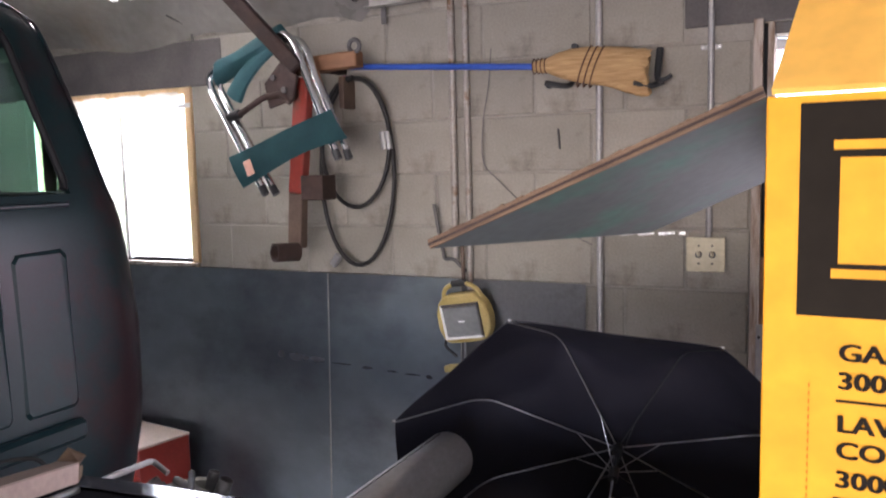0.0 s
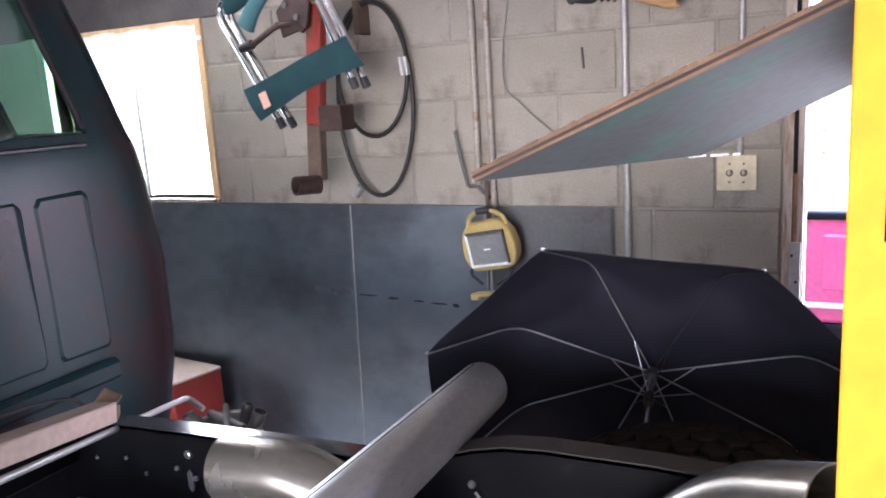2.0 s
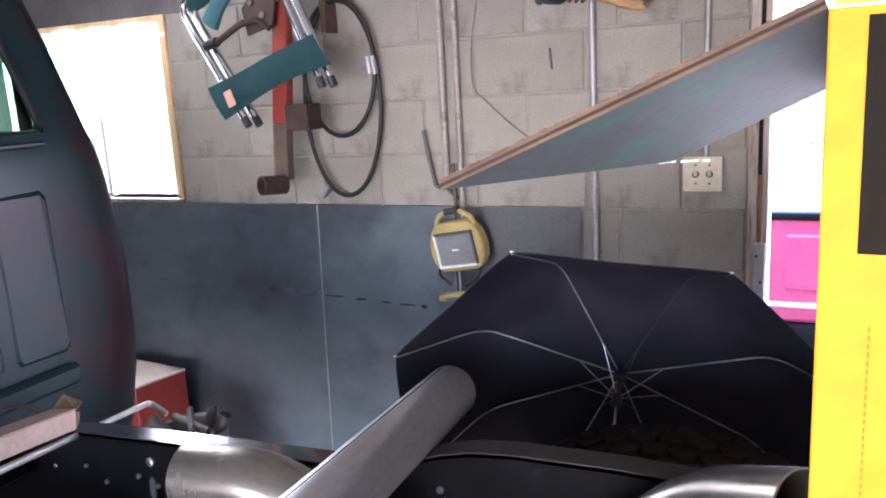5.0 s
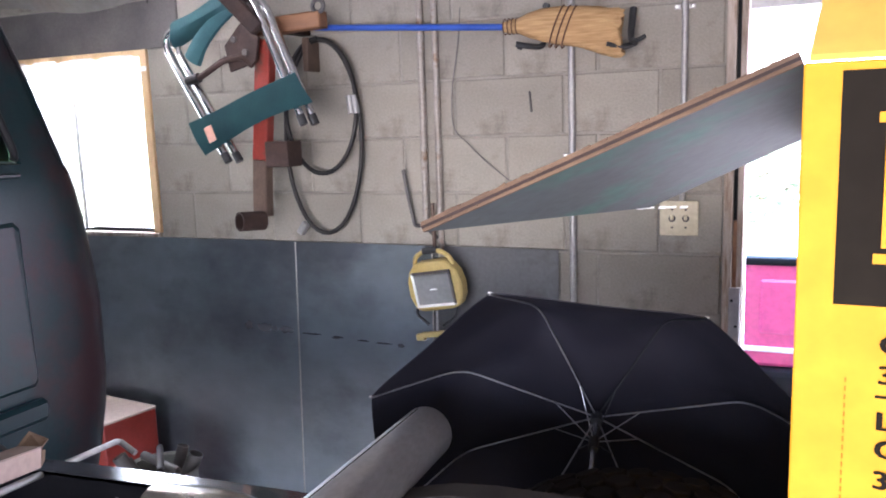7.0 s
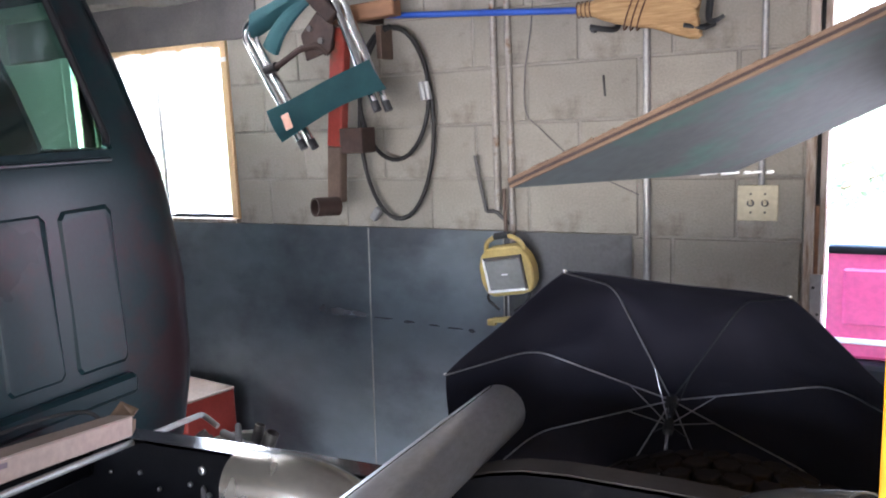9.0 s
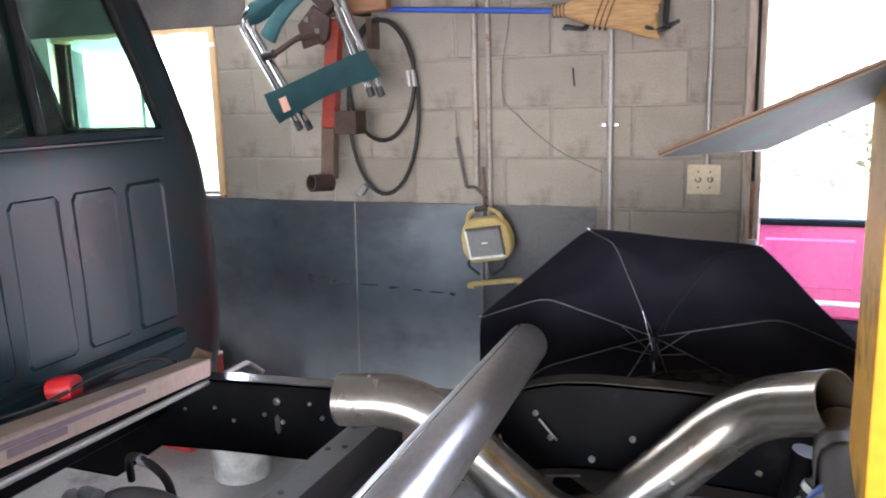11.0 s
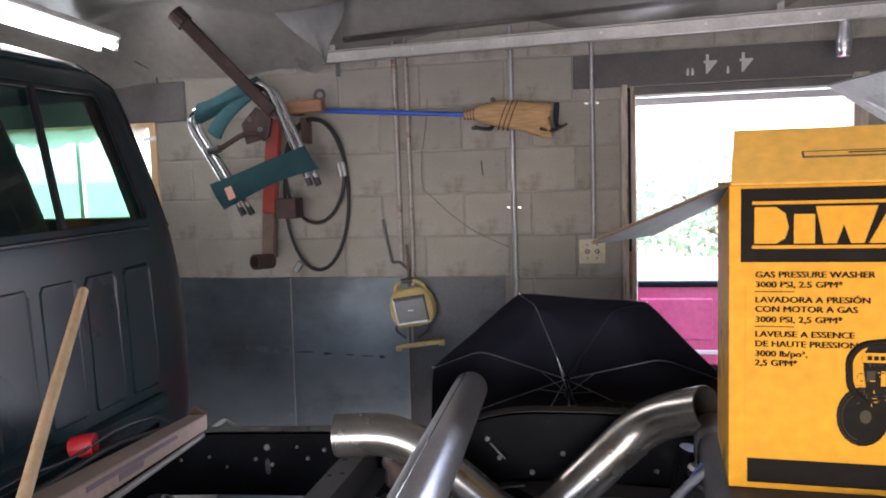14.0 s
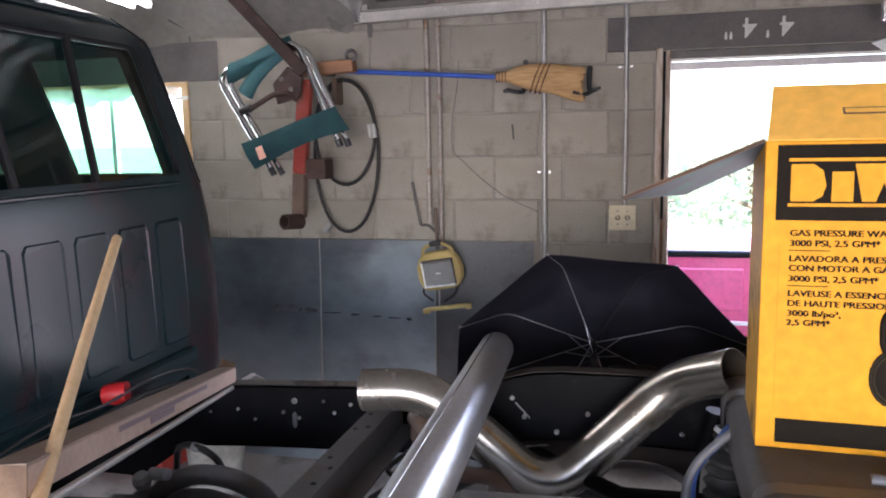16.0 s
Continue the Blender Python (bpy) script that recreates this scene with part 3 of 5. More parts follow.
part("drop_bracket", obox(A + Vector((.065, .0, -.026)), A + Vector((.065, .0, -.095)), .004, .022, up=(1, 0, 0)), "frame_grey", track)
for k in range(6):
    part("bolt", lathe(A + (B - A) * (.008 + .11 * k) + Vector((0, -.046, 0)), (0, 1, 0), [(0, 0), (0, .006), (.006, .006)], 8), "nickel", track)

LAMP_A, LAMP_B = (-.742, 2.836, 2.40), (-.572, 1.63, 2.40)
lamp = thing("strip_light", (-.42, 2.0, 2.36), "lit fluorescent strip light under the ceiling", "light")
LA, LB = Vector((LAMP_A)), Vector((LAMP_B))
part("housing", joined(obox(LA + Vector((0, 0, .045)), LB + Vector((0, 0, .045)), .16, .03, .006)), "lamp_housing", lamp)
off = (LB - LA).normalized().cross(Vector((0, 0, 1))) * .042
for s in (-1, 1):
    part("tube", sweep([LA + off * s, LB + off * s], .016, 14), "tube_glow", lamp, "glowing white tube", True)
    for e in (LA, LB):
        part("tube_socket", obox(e + off * s + Vector((0, -.006, -.02)), e + off * s + Vector((0, .006, .035)), .03, .03, .003, up=(0, 1, 0)), "lamp_housing", lamp)

hk = thing("wall_hook", (-.70, WALL, 2.25), "bent dark wire hook on the block wall", "hook")
part("wire", sweep(filleted([(-.70, WALL - .005, 2.245), (-.70, WALL - .01, 2.32), (-.705, WALL - .05, 2.325), (-.77, WALL - .09, 2.365)], .02), .005, 8), "frame_grey", hk, "", True)
solo("foil_sleeve", lathe((2.627, 3.0, 2.16), (0, -.02, 1), [(0, .024), (.002, .031), (.06, .034), (.11, .030), (.16, .024), (.176, .0)], 16), "silver_tape", "crumpled silver foil sleeve hanging under the track", "sleeve", smooth=True)

# ---- conduits, switch ----


def conduit(x, z0, z1, r, mat, label, clamps, y=None):
    y = y or WALL - r - .002
    c = thing("conduit", (x, WALL, z0), label, "conduit", "pipes on the block wall")
    part("pipe", sweep([(x, y, z0), (x + .002, y, (z0 + z1) / 2), (x, y, z1)], r, 12), mat, c, "", True)
    for z in clamps:
        s = part("strap", joined(box(x - .034, x + .034, WALL - .004, WALL, z - .008, z + .008, .001), lathe((x, y, z - .008), (0, 0, 1), [(0, r + .002), (.016, r + .002)], 12)), "conduit", c)
        for d in (-.027, .027):
            part("screw", lathe((x + d, WALL - .008, z), (0, 1, 0), [(0, 0), (0, .005), (.004, .005)], 8), "nickel", s)
    return c


conduit(1.194, .0, 2.42, .0125, "conduit", "galvanised electrical conduit running down the block wall", (1.548, .62))
conduit(1.577, 1.385, 2.42, .0105, "conduit", "thin galvanised conduit feeding the light switch", (2.035,))
conduit(.612, 1.29, 2.42, .0135, "old_pipe", "stained steel pipe with peeling pale paint", ())
conduit(.672, 1.16, 2.42, .0125, "old_pipe", "stained grey pipe on the block wall", ())
hg = thing("pipe_hook", (.56, WALL, 1.28), "bent flat iron hook under the pipes", "hook")
part("hook_bar", sweep(filleted([(.528, WALL - .03, 1.505), (.545, WALL - .03, 1.40), (.565, WALL - .02, 1.283), (.605, WALL - .018, 1.285), (.66, WALL - .02, 1.235)], .012), .008, 8), "frame_grey", hg, "", True)
part("hook_stem", sweep([(.648, WALL - .035, 1.375), (.655, WALL - .04, 1.19)], .008, 8), "bare_brown", hg, "", True)

sw = thing("light_switch", (1.569, WALL, 1.27), "ivory double light switch on a surface box", "switch")
part("back_box", box(1.517, 1.621, WALL - .03, WALL, 1.278, 1.382, .004), "conduit", sw)
face = part("face_plate", box(1.505, 1.633, WALL - .037, WALL - .030, 1.269, 1.389, .003), "ivory", sw)
for x in (1.547, 1.592):
    tg = part("toggle", obox((x, WALL - .037, 1.329), (x, WALL - .052, 1.335), .011, .016, .003, up=(0, 0, 1)), "ivory", sw)
    part("collar", lathe((x, WALL - .041, 1.329), (0, 1, 0), [(0, .006), (0, .0115), (.004, .012)], 16), "frame_grey", tg, "dark worn collar")
    for z in (1.36, 1.298):
        part("screw", lathe((x, WALL - .0385, z), (0, 1, 0), [(0, 0), (0, .004), (.002, .004)], 8), "frame_grey", face, "dark screw head")

wr = thing("loose_wire", (.75, WALL, 1.6), "thin dark wire trailing down the block wall", "wire")
part("strand", sweep(smooth_path([(.775, WALL - .006, 2.10), (.762, WALL - .008, 1.96), (.735, WALL - .008, 1.80), (.738, WALL - .01, 1.665), (.80, WALL - .012, 1.595), (.885, WALL - .01, 1.515), (1.0, WALL - .006, 1.43), (1.165, WALL - .008, 1.352)]), .0022, 6), "old_wire", wr, "", True)
solo("wall_anchor", obox((1.037, WALL - .006, 1.783), (1.043, WALL - .004, 1.708), .014, .006, .002, up=(1, 0, 0)), "frame_grey", "short dark iron stub in the block wall", "anchor")

# ---- broom on its hooks ----
br = thing("broom", (.84, WALL - .1, 2.0), "corn straw broom with a blue handle, lying on two wall hooks", "broom")
HB = Vector((.975, WALL - .10, 2.004))
part("handle", sweep([(.20, WALL - .10, 2.062), HB + Vector((.02, 0, -.001))], .0115, 12), "blue", br, "", True)
bm = bmesh.new()
ring_prev = None
prof = [(0, .017, .017, .0), (.03, .024, .022, 0), (.055, .026, .024, 0), (.09, .042, .028, -.001), (.14, .056, .03, -.004), (.20, .063, .03, -.010), (.27, .068, .029, -.02), (.34, .076, .028, -.036), (.395, .080, .026, -.048), (.412, .074, .016, -.052)]
rings = []
for s, a, b, dz in prof:
    ring = []
    for k in range(28):
        t = 2 * math.pi * k / 28
        w = 1 + (.05 * math.sin(11 * t + s * 30) + random.uniform(-.03, .03)) * (s / .4)
        ring.append(bm.verts.new((HB.x + s + (random.uniform(-.012, .012) if s > .38 else 0), HB.y + b * w * math.cos(t), HB.z + dz + a * w * math.sin(t))))
    rings.append(ring)
for a, b in zip(rings, rings[1:]):
    for k in range(28):
        bm.faces.new((a[k], a[(k + 1) % 28], b[(k + 1) % 28], b[k]))
bm.faces.new(rings[-1])
bm.faces.new(rings[0][::-1])
part("straw_head", bm, "straw", br, "", True)
bm = bmesh.new()
for k in range(170):
    t, q = random.uniform(0, 2 * math.pi), random.uniform(.3, 1)
    p = HB + Vector((.36, .026 * q * math.cos(t), -.043 + .078 * q * math.sin(t)))
    sweep([p, p + Vector((random.uniform(.03, .055), random.uniform(-.008, .008), -.012 + .10 * (p.z - HB.z + .043) + random.uniform(-.012, .012)))], .0011, 3, bm=bm)
part("straw_ends", bm, "straw_dark", br)
for x0 in (.19, .212, .234):
    ring = [HB + Vector((x0 + .035 * math.sin(2 * math.pi * k / 24) * .75, .034 * math.cos(2 * math.pi * k / 24), -.012 - (x0 - .19) * .12 + .068 * math.sin(2 * math.pi * k / 24))) for k in range(24)]
    part("stitching", sweep(ring, .0028, 5, closed=True), "dark_thread", br, "dark red-brown stitching")
for s in (.005, .02, .035, .05):
    ring = [HB + Vector((s, .0265 * math.cos(2 * math.pi * k / 20), .0265 * math.sin(2 * math.pi * k / 20))) for k in range(20)]
    part("wire_binding", sweep(ring, .002, 5, closed=True), "dark_thread", br)


def coat_hook(x, z, label):
    h = thing("coat_hook", (x, WALL, z), label, "hook", "black hooks carrying the broom")
    part("hook_arm", sweep(filleted([(x, WALL - .03, z + .085), (x - .002, WALL - .07, z - .005), (x + .006, WALL - .10, z - .030), (x + .03, WALL - .125, z - .030), (x + .055, WALL - .13, z - .018)], .03), [.0125 - .0002 * i for i in range(29)], 10), "black_plastic", h, "", True)
    part("hook_toe", sweep(smooth_path([(x + .01, WALL - .05, z - .03), (x - .02, WALL - .10, z - .045), (x - .07, WALL - .13, z - .035)]), [.012 - .0003 * i for i in range(17)], 8), "black_plastic", h, "", True)
    return h


coat_hook(1.412, 1.955, "black plastic hook holding the broom's straw end")
h2 = thing("coat_hook", (1.10, WALL, 1.95), "black plastic hook under the broom's neck", "hook", "black hooks carrying the broom")
part("hook_arm", sweep(smooth_path([(1.10, WALL - .003, 2.06), (1.10, WALL - .02, 1.97), (1.10, WALL - .06, 1.935), (1.08, WALL - .12, 1.93), (1.03, WALL - .135, 1.94)]), [.010] * 33, 8), "black_plastic", h2, "", True)
part("hook_knob", lathe((1.105, WALL - .02, 2.075), (0, 1, 0), [(0, 0), (0, .012), (.02, .012)], 12), "black_plastic", h2)
solo("wall_peg", lathe((1.005, WALL - .02, 1.942), (0, 1, 0), [(0, 0), (0, .010), (.02, .010)], 10), "black_plastic", "small black peg in the block wall", "peg")

# ---- work light ----
wl = thing("work_light", (.64, WALL - .06, .82), "yellow halogen work light hung from a pipe hook", "work light")
YL = WALL - .11
tilt = Matrix.Translation((.678, YL, 1.064)) @ pose(0, 0, 0, 6, -9, -4)
hexa = [(-.114, -.035), (-.110, .03), (-.092, .07), (-.06, .096), (.06, .098), (.085, .082), (.108, .05), (.118, .0), (.112, -.05), (.09, -.086), (.06, -.094), (-.07, -.097), (-.095, -.085)]
bm = prism(hexa, "y", -.006, .052, .006)
bmesh.ops.transform(bm, matrix=tilt, verts=bm.verts)
body = part("housing", bm, "yellow_plastic", wl, "", False)
bm = box(-.078, .078, -.012, -.005, -.07, .05, .003)
bmesh.ops.transform(bm, matrix=tilt, verts=bm.verts)
part("glass_front", bm, "lamp_glass", body, "dull grey front glass")
for s in ((-.084, -.075, -.078, .062), (.076, .085, -.078, .062), (-.084, .085, .052, .062), (-.084, .085, -.078, -.068)):
    bm = box(s[0], s[1], -.018, -.005, s[2], s[3], .002)
    bmesh.ops.transform(bm, matrix=tilt, verts=bm.verts)
    part("bezel", bm, "white_edge" if s[3] == -.068 or s[1] == -.075 else "frame_grey", body)
# white bar just proud of the glass, standing in for a bright reflection
bm = box(-.014, .014, -.0145, -.0125, -.012, -.006, .001)
bmesh.ops.transform(bm, matrix=tilt, verts=bm.verts)
part("bulb", bm, "white_edge", body, "small white bar painted as a glint on the glass")
part("carry_handle", sweep(filleted([tilt @ Vector((-.075, .02, .08)), tilt @ Vector((-.068, .02, .115)), tilt @ Vector((-.03, .02, .135)), tilt @ Vector((.04, .02, .135)), tilt @ Vector((.082, .02, .105)), tilt @ Vector((.09, .02, .075))], .03), .009, 10), "yellow_plastic", wl, "", True)
part("grip", sweep([tilt @ Vector((-.025, .02, .137)), tilt @ Vector((.035, .02, .137))], .013, 12), "black_plastic", wl, "black rubber grip", True)
for s in (-1, 1):
    part("yoke", sweep(filleted([tilt @ Vector((.09 * s, .03, -.06)), (.672 + .085 * s, YL + .02, .945), (.672 + .03 * s, YL + .02, .905)], .02), .006, 8), "black_plastic", wl, "", True)
part("stem", sweep([(.672, YL + .03, .96), (.672, YL + .03, .88)], .005, 8), "conduit", wl)
st = part("stand_bar", obox((.605, YL + .02, .860), (.822, YL + .02, .892), .028, .02, .004), "yellow_plastic", wl)
part("stand_foot", obox((.605, YL + .02, .866), (.607, YL + .02, .840), .034, .026, .003, up=(0, 1, 0)), "yellow_plastic", st)
part("stand_foot", obox((.824, YL + .02, .900), (.826, YL + .02, .872), .03, .022, .003, up=(0, 1, 0)), "yellow_plastic", st)

# ---- hanging hose ----
hs = thing("rubber_hose", (.17, WALL - .05, 1.24), "black rubber hose coiled over a peg on the wall", "hose")
loop = []
for i in range(75):
    t = i / 74 * 4 * math.pi
    k = t / (4 * math.pi)
    cz, rz = (1.635, .385) if k < .5 else (1.76, .265)
    mixk = min(1, max(0, (k - .45) * 8))
    cz, rz = 1.635 + .125 * mixk, .385 - .12 * mixk
    loop.append((.186 + (.170 - .012 * mixk) * math.sin(t + .15) - .02 * math.cos(t), WALL - .045 - .02 * k + .01 * math.sin(t), cz + rz * math.cos(t)))
part("coil", sweep(loop, .0092, 10), "rubber", hs, "", True)
part("fitting", obox((.085, WALL - .05, 1.292), (.05, WALL - .05, 1.245), .03, .03, .004), "conduit", hs, "grey metal hose fitting")
for dx in (0, .022):
    part("crimp", sweep([(.312 + dx, WALL - .05, 1.80), (.322 + dx, WALL - .05, 1.73)], .0135, 10), "conduit", hs, "", True)
solo("wood_peg", box(.135, .160, WALL - .09, WALL, 1.90, 2.03, .003), "bare_brown", "brown wooden batten carrying the hose", "peg")

# ---- rusty hitch frame on the wall ----
hf = thing("hitch_frame", (0, 2.95, 1.3), "rusty red and brown steel hitch frame hung on the wall", "hitch frame")
part("arm", obox((-.310, 2.79, 2.498), (.078, 2.915, 2.046), .060, .060, .006), "rust", hf, "dark rusty square tube")
part("arm_socket", sweep([(-.332, 2.783, 2.523), (-.288, 2.797, 2.47)], .042, 12, wall=.008), "rust", hf)
part("red_post", obox((.045, 3.0, 2.02), (-.006, 3.0, 1.56), .05, .068, .005, up=(1, 0, 0)), "red_paint", hf, "worn red painted post")
part("bare_post", obox((-.006, 3.0, 1.56), (-.022, 3.0, 1.335), .05, .066, .005, up=(1, 0, 0)), "bare_brown", hf, "bare brown lower post")
part("cross_pipe", sweep([(-.048, 2.88, 1.326), (-.004, 2.975, 1.3205)], .038, 20, wall=.006), "rust", hf, "short rusty cross pipe", True)
part("receiver", box(.055, .160, 2.93, 3.03, 1.533, 1.632, .004), "rust", hf, "dark square receiver stub")
part("rear_beam", obox((-.02, 3.02, 2.065), (.295, 3.02, 2.078), .06, .062, .005), "old_wood", hf, "reddish brown rear beam")
part("clamp_ring", sweep([(.285 + .024 * math.cos(a * .5236), 3.0, 2.125 + .024 * math.sin(a * .5236)) for a in range(12)], .009, 8, closed=True), "frame_grey", hf)
part("pivot_plate", prism([(-.08, 1.90), (.04, 1.93), (.06, 2.02), (-.02, 2.08), (-.10, 2.0)], "y", 2.93, 2.945, .003), "rust", hf)
part("lever", sweep(filleted([(-.245, 2.90, 1.875), (-.20, 2.90, 1.885), (-.10, 2.92, 1.945), (-.02, 2.93, 1.955), (.02, 2.94, 1.92)], .02), .013, 8), "rust", hf, "dark greasy lever", True)
part("grip", sweep([(-.262, 2.90, 1.872), (-.205, 2.90, 1.885)], .02, 10), "rubber", hf)
for p in ((-.05, 2.92, 2.02), (.0, 2.92, 1.97), (-.09, 2.92, 1.95)):
    part("bolt", lathe(p, (0, 1, 0), [(0, 0), (0, .013), (.02, .013)], 6), "frame_grey", hf)
part("wall_stub", obox((.10, 3.02, 2.07), (.10, WALL, 2.07), .05, .05, .004), "rust", hf)

# ---- folding stool hung on the frame ----
fs = thing("folding_stool", (-.05, 2.85, 1.55), "folded chrome camping stool with teal canvas, hung up", "stool")
YS = 2.915
for k, (dx, dy) in enumerate(((0, 0), (.032, .028))):
    pts = [(-.118 + dx, YS + dy, 1.580), (-.392 + dx, YS + dy, 2.052 - .012 * k), (.040 + dx, YS + dy, 2.205 - .02 * k), (.240 + dx, YS + dy, 1.715)]
    part("frame_tube", sweep(filleted(pts, .085), .0155, 16), "chrome", fs, "bright chrome tube", True)
    for a, b in ((pts[1], pts[0]), (pts[2], pts[3])):
        d = (Vector(b) - Vector(a)).normalized()
        part("rubber_foot", sweep([Vector(b) - d * .012, Vector(b) + d * .026], .0165, 12), "black_plastic", fs)
band = bmesh.new()
rows = []
for i in range(13):
    u = i / 12
    col = []
    for j in range(8):
        v = j / 7
        top, bot = Vector((-.268, 0, 1.712)).lerp(Vector((.235, 0, 1.882)), u), Vector((-.198, 0, 1.585)).lerp(Vector((.305, 0, 1.77)), u)
        p = top.lerp(bot, v)
        sag = -.022 * math.sin(u * math.pi) * v
        col.append(band.verts.new((p.x, YS - .022 - .010 * math.sin(v * math.pi) + .008 * math.sin(u * 7), p.z + sag * -1)))
    rows.append(col)
for a, b in zip(rows, rows[1:]):
    for j in range(7):
        band.faces.new((a[j], a[j + 1], b[j + 1], b[j]))
bmesh.ops.solidify(band, geom=band.faces[:], thickness=-.06)
seat = part("seat_canvas", band, "teal_cloth", fs, "teal canvas seat band", True)
part("cloth_label", slab([(-.185, YS - .036, 1.690), (-.150, YS - .036, 1.703), (-.128, YS - .036, 1.645), (-.163, YS - .036, 1.632)], .003), "label_pink", seat, "small faded orange label")
bm = bmesh.new()
rows = []
for i in range(12):
    u = i / 11
    c = Vector((-.318, YS + .014, 2.073)).lerp(Vector((-.005, YS + .014, 2.182)), u)
    col = []
    for k in range(14):
        a = 2 * math.pi * k / 14
        w = .040 + .006 * math.sin(3 * a + 5 * u) + .022 * (1 - u) * max(0, -math.sin(a))
        col.append(bm.verts.new(c + Vector((math.sin(a) * .2 * w, -math.cos(a) * w, math.sin(a) * w))))
    rows.append(col)
for a, b in zip(rows, rows[1:]):
    for k in range(14):
        bm.faces.new((a[k], a[(k + 1) % 14], b[(k + 1) % 14], b[k]))
bm.faces.new(rows[0][::-1])
bm.faces.new(rows[-1])
part("back_canvas", bm, "teal_cloth", fs, "bunched teal canvas back", True)
bm = sweep(smooth_path([(-.03, YS + .0, 2.14), (-.11, YS - .01, 2.09), (-.19, YS - .01, 2.02), (-.240, YS, 1.955)]), [.024 + .0008 * i for i in range(25)], 10)
for v in bm.verts:
    v.co.y = YS + (v.co.y - YS) * .5
part("canvas_fold", bm, "teal_cloth", fs, "hanging fold of teal canvas", True)
# ---- stripped pickup truck ----
YC = 1.25
truck = thing("pickup_truck", (0.6, YC, 0.0), "stripped dark green pickup truck with its bed removed", "truck")
REAR = [(.66, .058), (.74, .066), (.82, .070), (.88, .070), (.97, .069), (1.2, .068), (1.44, .060), (1.53, .050), (1.57, .044), (1.605, .036), (1.80, .004), (2.05, -.050), (2.10, -.082), (2.16, -.15), (2.21, -.28), (2.24, -.5)]
HALF = [.835, .855, .872, .888, .90, .905, .882, .872, .865, .853, .805, .738, .715, .665, .56, .38]


def cab_slices():
    out = []
    for (z, xr), hw in zip(REAR, HALF):
        r = .15
        ys = [-1, -.95, -.90, -.76, -.55, -.36, -.19, 0, .19, .36, .55, .76, .90, .95, 1]
        pts = []
        for f in ys:
            pts.append((xr - .012 * abs(f) ** 3, f * (hw - r)))
        for k in range(1, 7):
            a = math.pi / 2 * k / 6
            pts.append((xr - .012 - r + r * math.cos(a), hw - r + r * math.sin(a)))
        for s in (.20, .34, .46, .60, .95, 1.3, 1.75):
            pts.append((xr - s - .012, hw))
        for k in range(1, 5):
            a = math.pi / 2 * k / 4
            pts.append((xr - 1.75 - .2 * math.sin(a), hw - .2 + .2 * math.cos(a)))
        for f in (.5, 0, -.5):
            pts.append((xr - 1.95, f * (hw - .2)))
        n = [(x, -y) for x, y in pts[15:] if True][::-1]
        n = [(x, y) for x, y in n if not (abs(x - (xr - 1.95)) < 1e-6 and abs(y) < hw - .21)]
        out.append([Vector((x, YC + y, z)) for x, y in pts + n])
    return out


S = cab_slices()
bm = bmesh.new()
vr = [[bm.verts.new(p) for p in s] for s in S]
K = len(vr[0])
for i in range(len(vr) - 1):
    zlo, zhi = REAR[i][0], REAR[i + 1][0]
    for k in range(K):
        a, b = S[i][k], S[i][(k + 1) % K]
        glazed = zlo >= 1.60 and zhi <= 2.055
        if zhi <= .885 and 3 <= k <= 10:
            continue
        if glazed and k < 14 and 2 <= k <= 11:
            continue
        off = [REAR[i][1] - .012 - p.x for p in (a, b)]
        if glazed and 20 < k and min(off) >= .195 and max(off) <= .605 and abs(a.y - YC) > .5:
            continue
        if glazed and 20 < k and min(off) >= .945 and max(off) <= 1.31 and abs(a.y - YC) > .5:
            continue
        if glazed and min(off) > 1.9:
            continue
        bm.faces.new((vr[i][k], vr[i][(k + 1) % K], vr[i + 1][(k + 1) % K], vr[i + 1][k]))
bm.faces.new(vr[-1])
bmesh.ops.recalc_face_normals(bm, faces=bm.faces)
bmesh.ops.solidify(bm, geom=bm.faces[:], thickness=.018)
cab = part("cab_shell", bm, "cab_paint", truck, "dull dark green cab with reddish reflections painted in as patches", True)


def rear_x(z):
    for (z0, x0), (z1, x1) in zip(REAR, REAR[1:]):
        if z0 <= z <= z1:
            return x0 + (x1 - x0) * (z - z0) / (z1 - z0)
    return REAR[-1][1]


# rear sliding window
yb, yt = .90 * (.835 - .15), .90 * (.72 - .15)
gl = part("rear_glass", slab([(rear_x(1.605) - .012, YC - yb - .01, 1.605), (rear_x(1.605) - .012, YC + yb + .01, 1.605), (rear_x(2.05) - .012, YC + yt + .01, 2.05), (rear_x(2.05) - .012, YC - yt - .01, 2.05)], .004), "cab_glass", truck, "green tinted sliding rear window")
gl.visible_shadow = False
rim = [(rear_x(1.605) + .004, YC - yb, 1.606), (rear_x(1.605) + .004, YC + yb, 1.606), (rear_x(2.05) + .004, YC + yt, 2.047), (rear_x(2.05) + .004, YC - yt, 2.047)]
part("window_seal", sweep(filleted(rim + rim[:2], .05)[5:-5], .011, 8), "black_trim", truck, "black rubber window seal", True)
for f in (-.165, .165):
    part("window_divider", obox((rear_x(1.605) + .006, YC + f, 1.605), (rear_x(2.05) + .006, YC + f * 1.1, 2.05), .024, .02, .004, up=(1, 0, 0)), "black_trim", truck)
for sgn in (-1, 1):
    for a, b in ((.20, .60), (.95, 1.3)):
        q = [(rear_x(1.605) - a - .012, YC + sgn * .843, 1.605), (rear_x(1.605) - b - .012, YC + sgn * .843, 1.605), (rear_x(2.05) - b - .012, YC + sgn * .748, 2.05), (rear_x(2.05) - a - .012, YC + sgn * .748, 2.05)]
        p = part("side_glass", slab(q, .004), "cab_glass", truck)
        p.visible_shadow = False
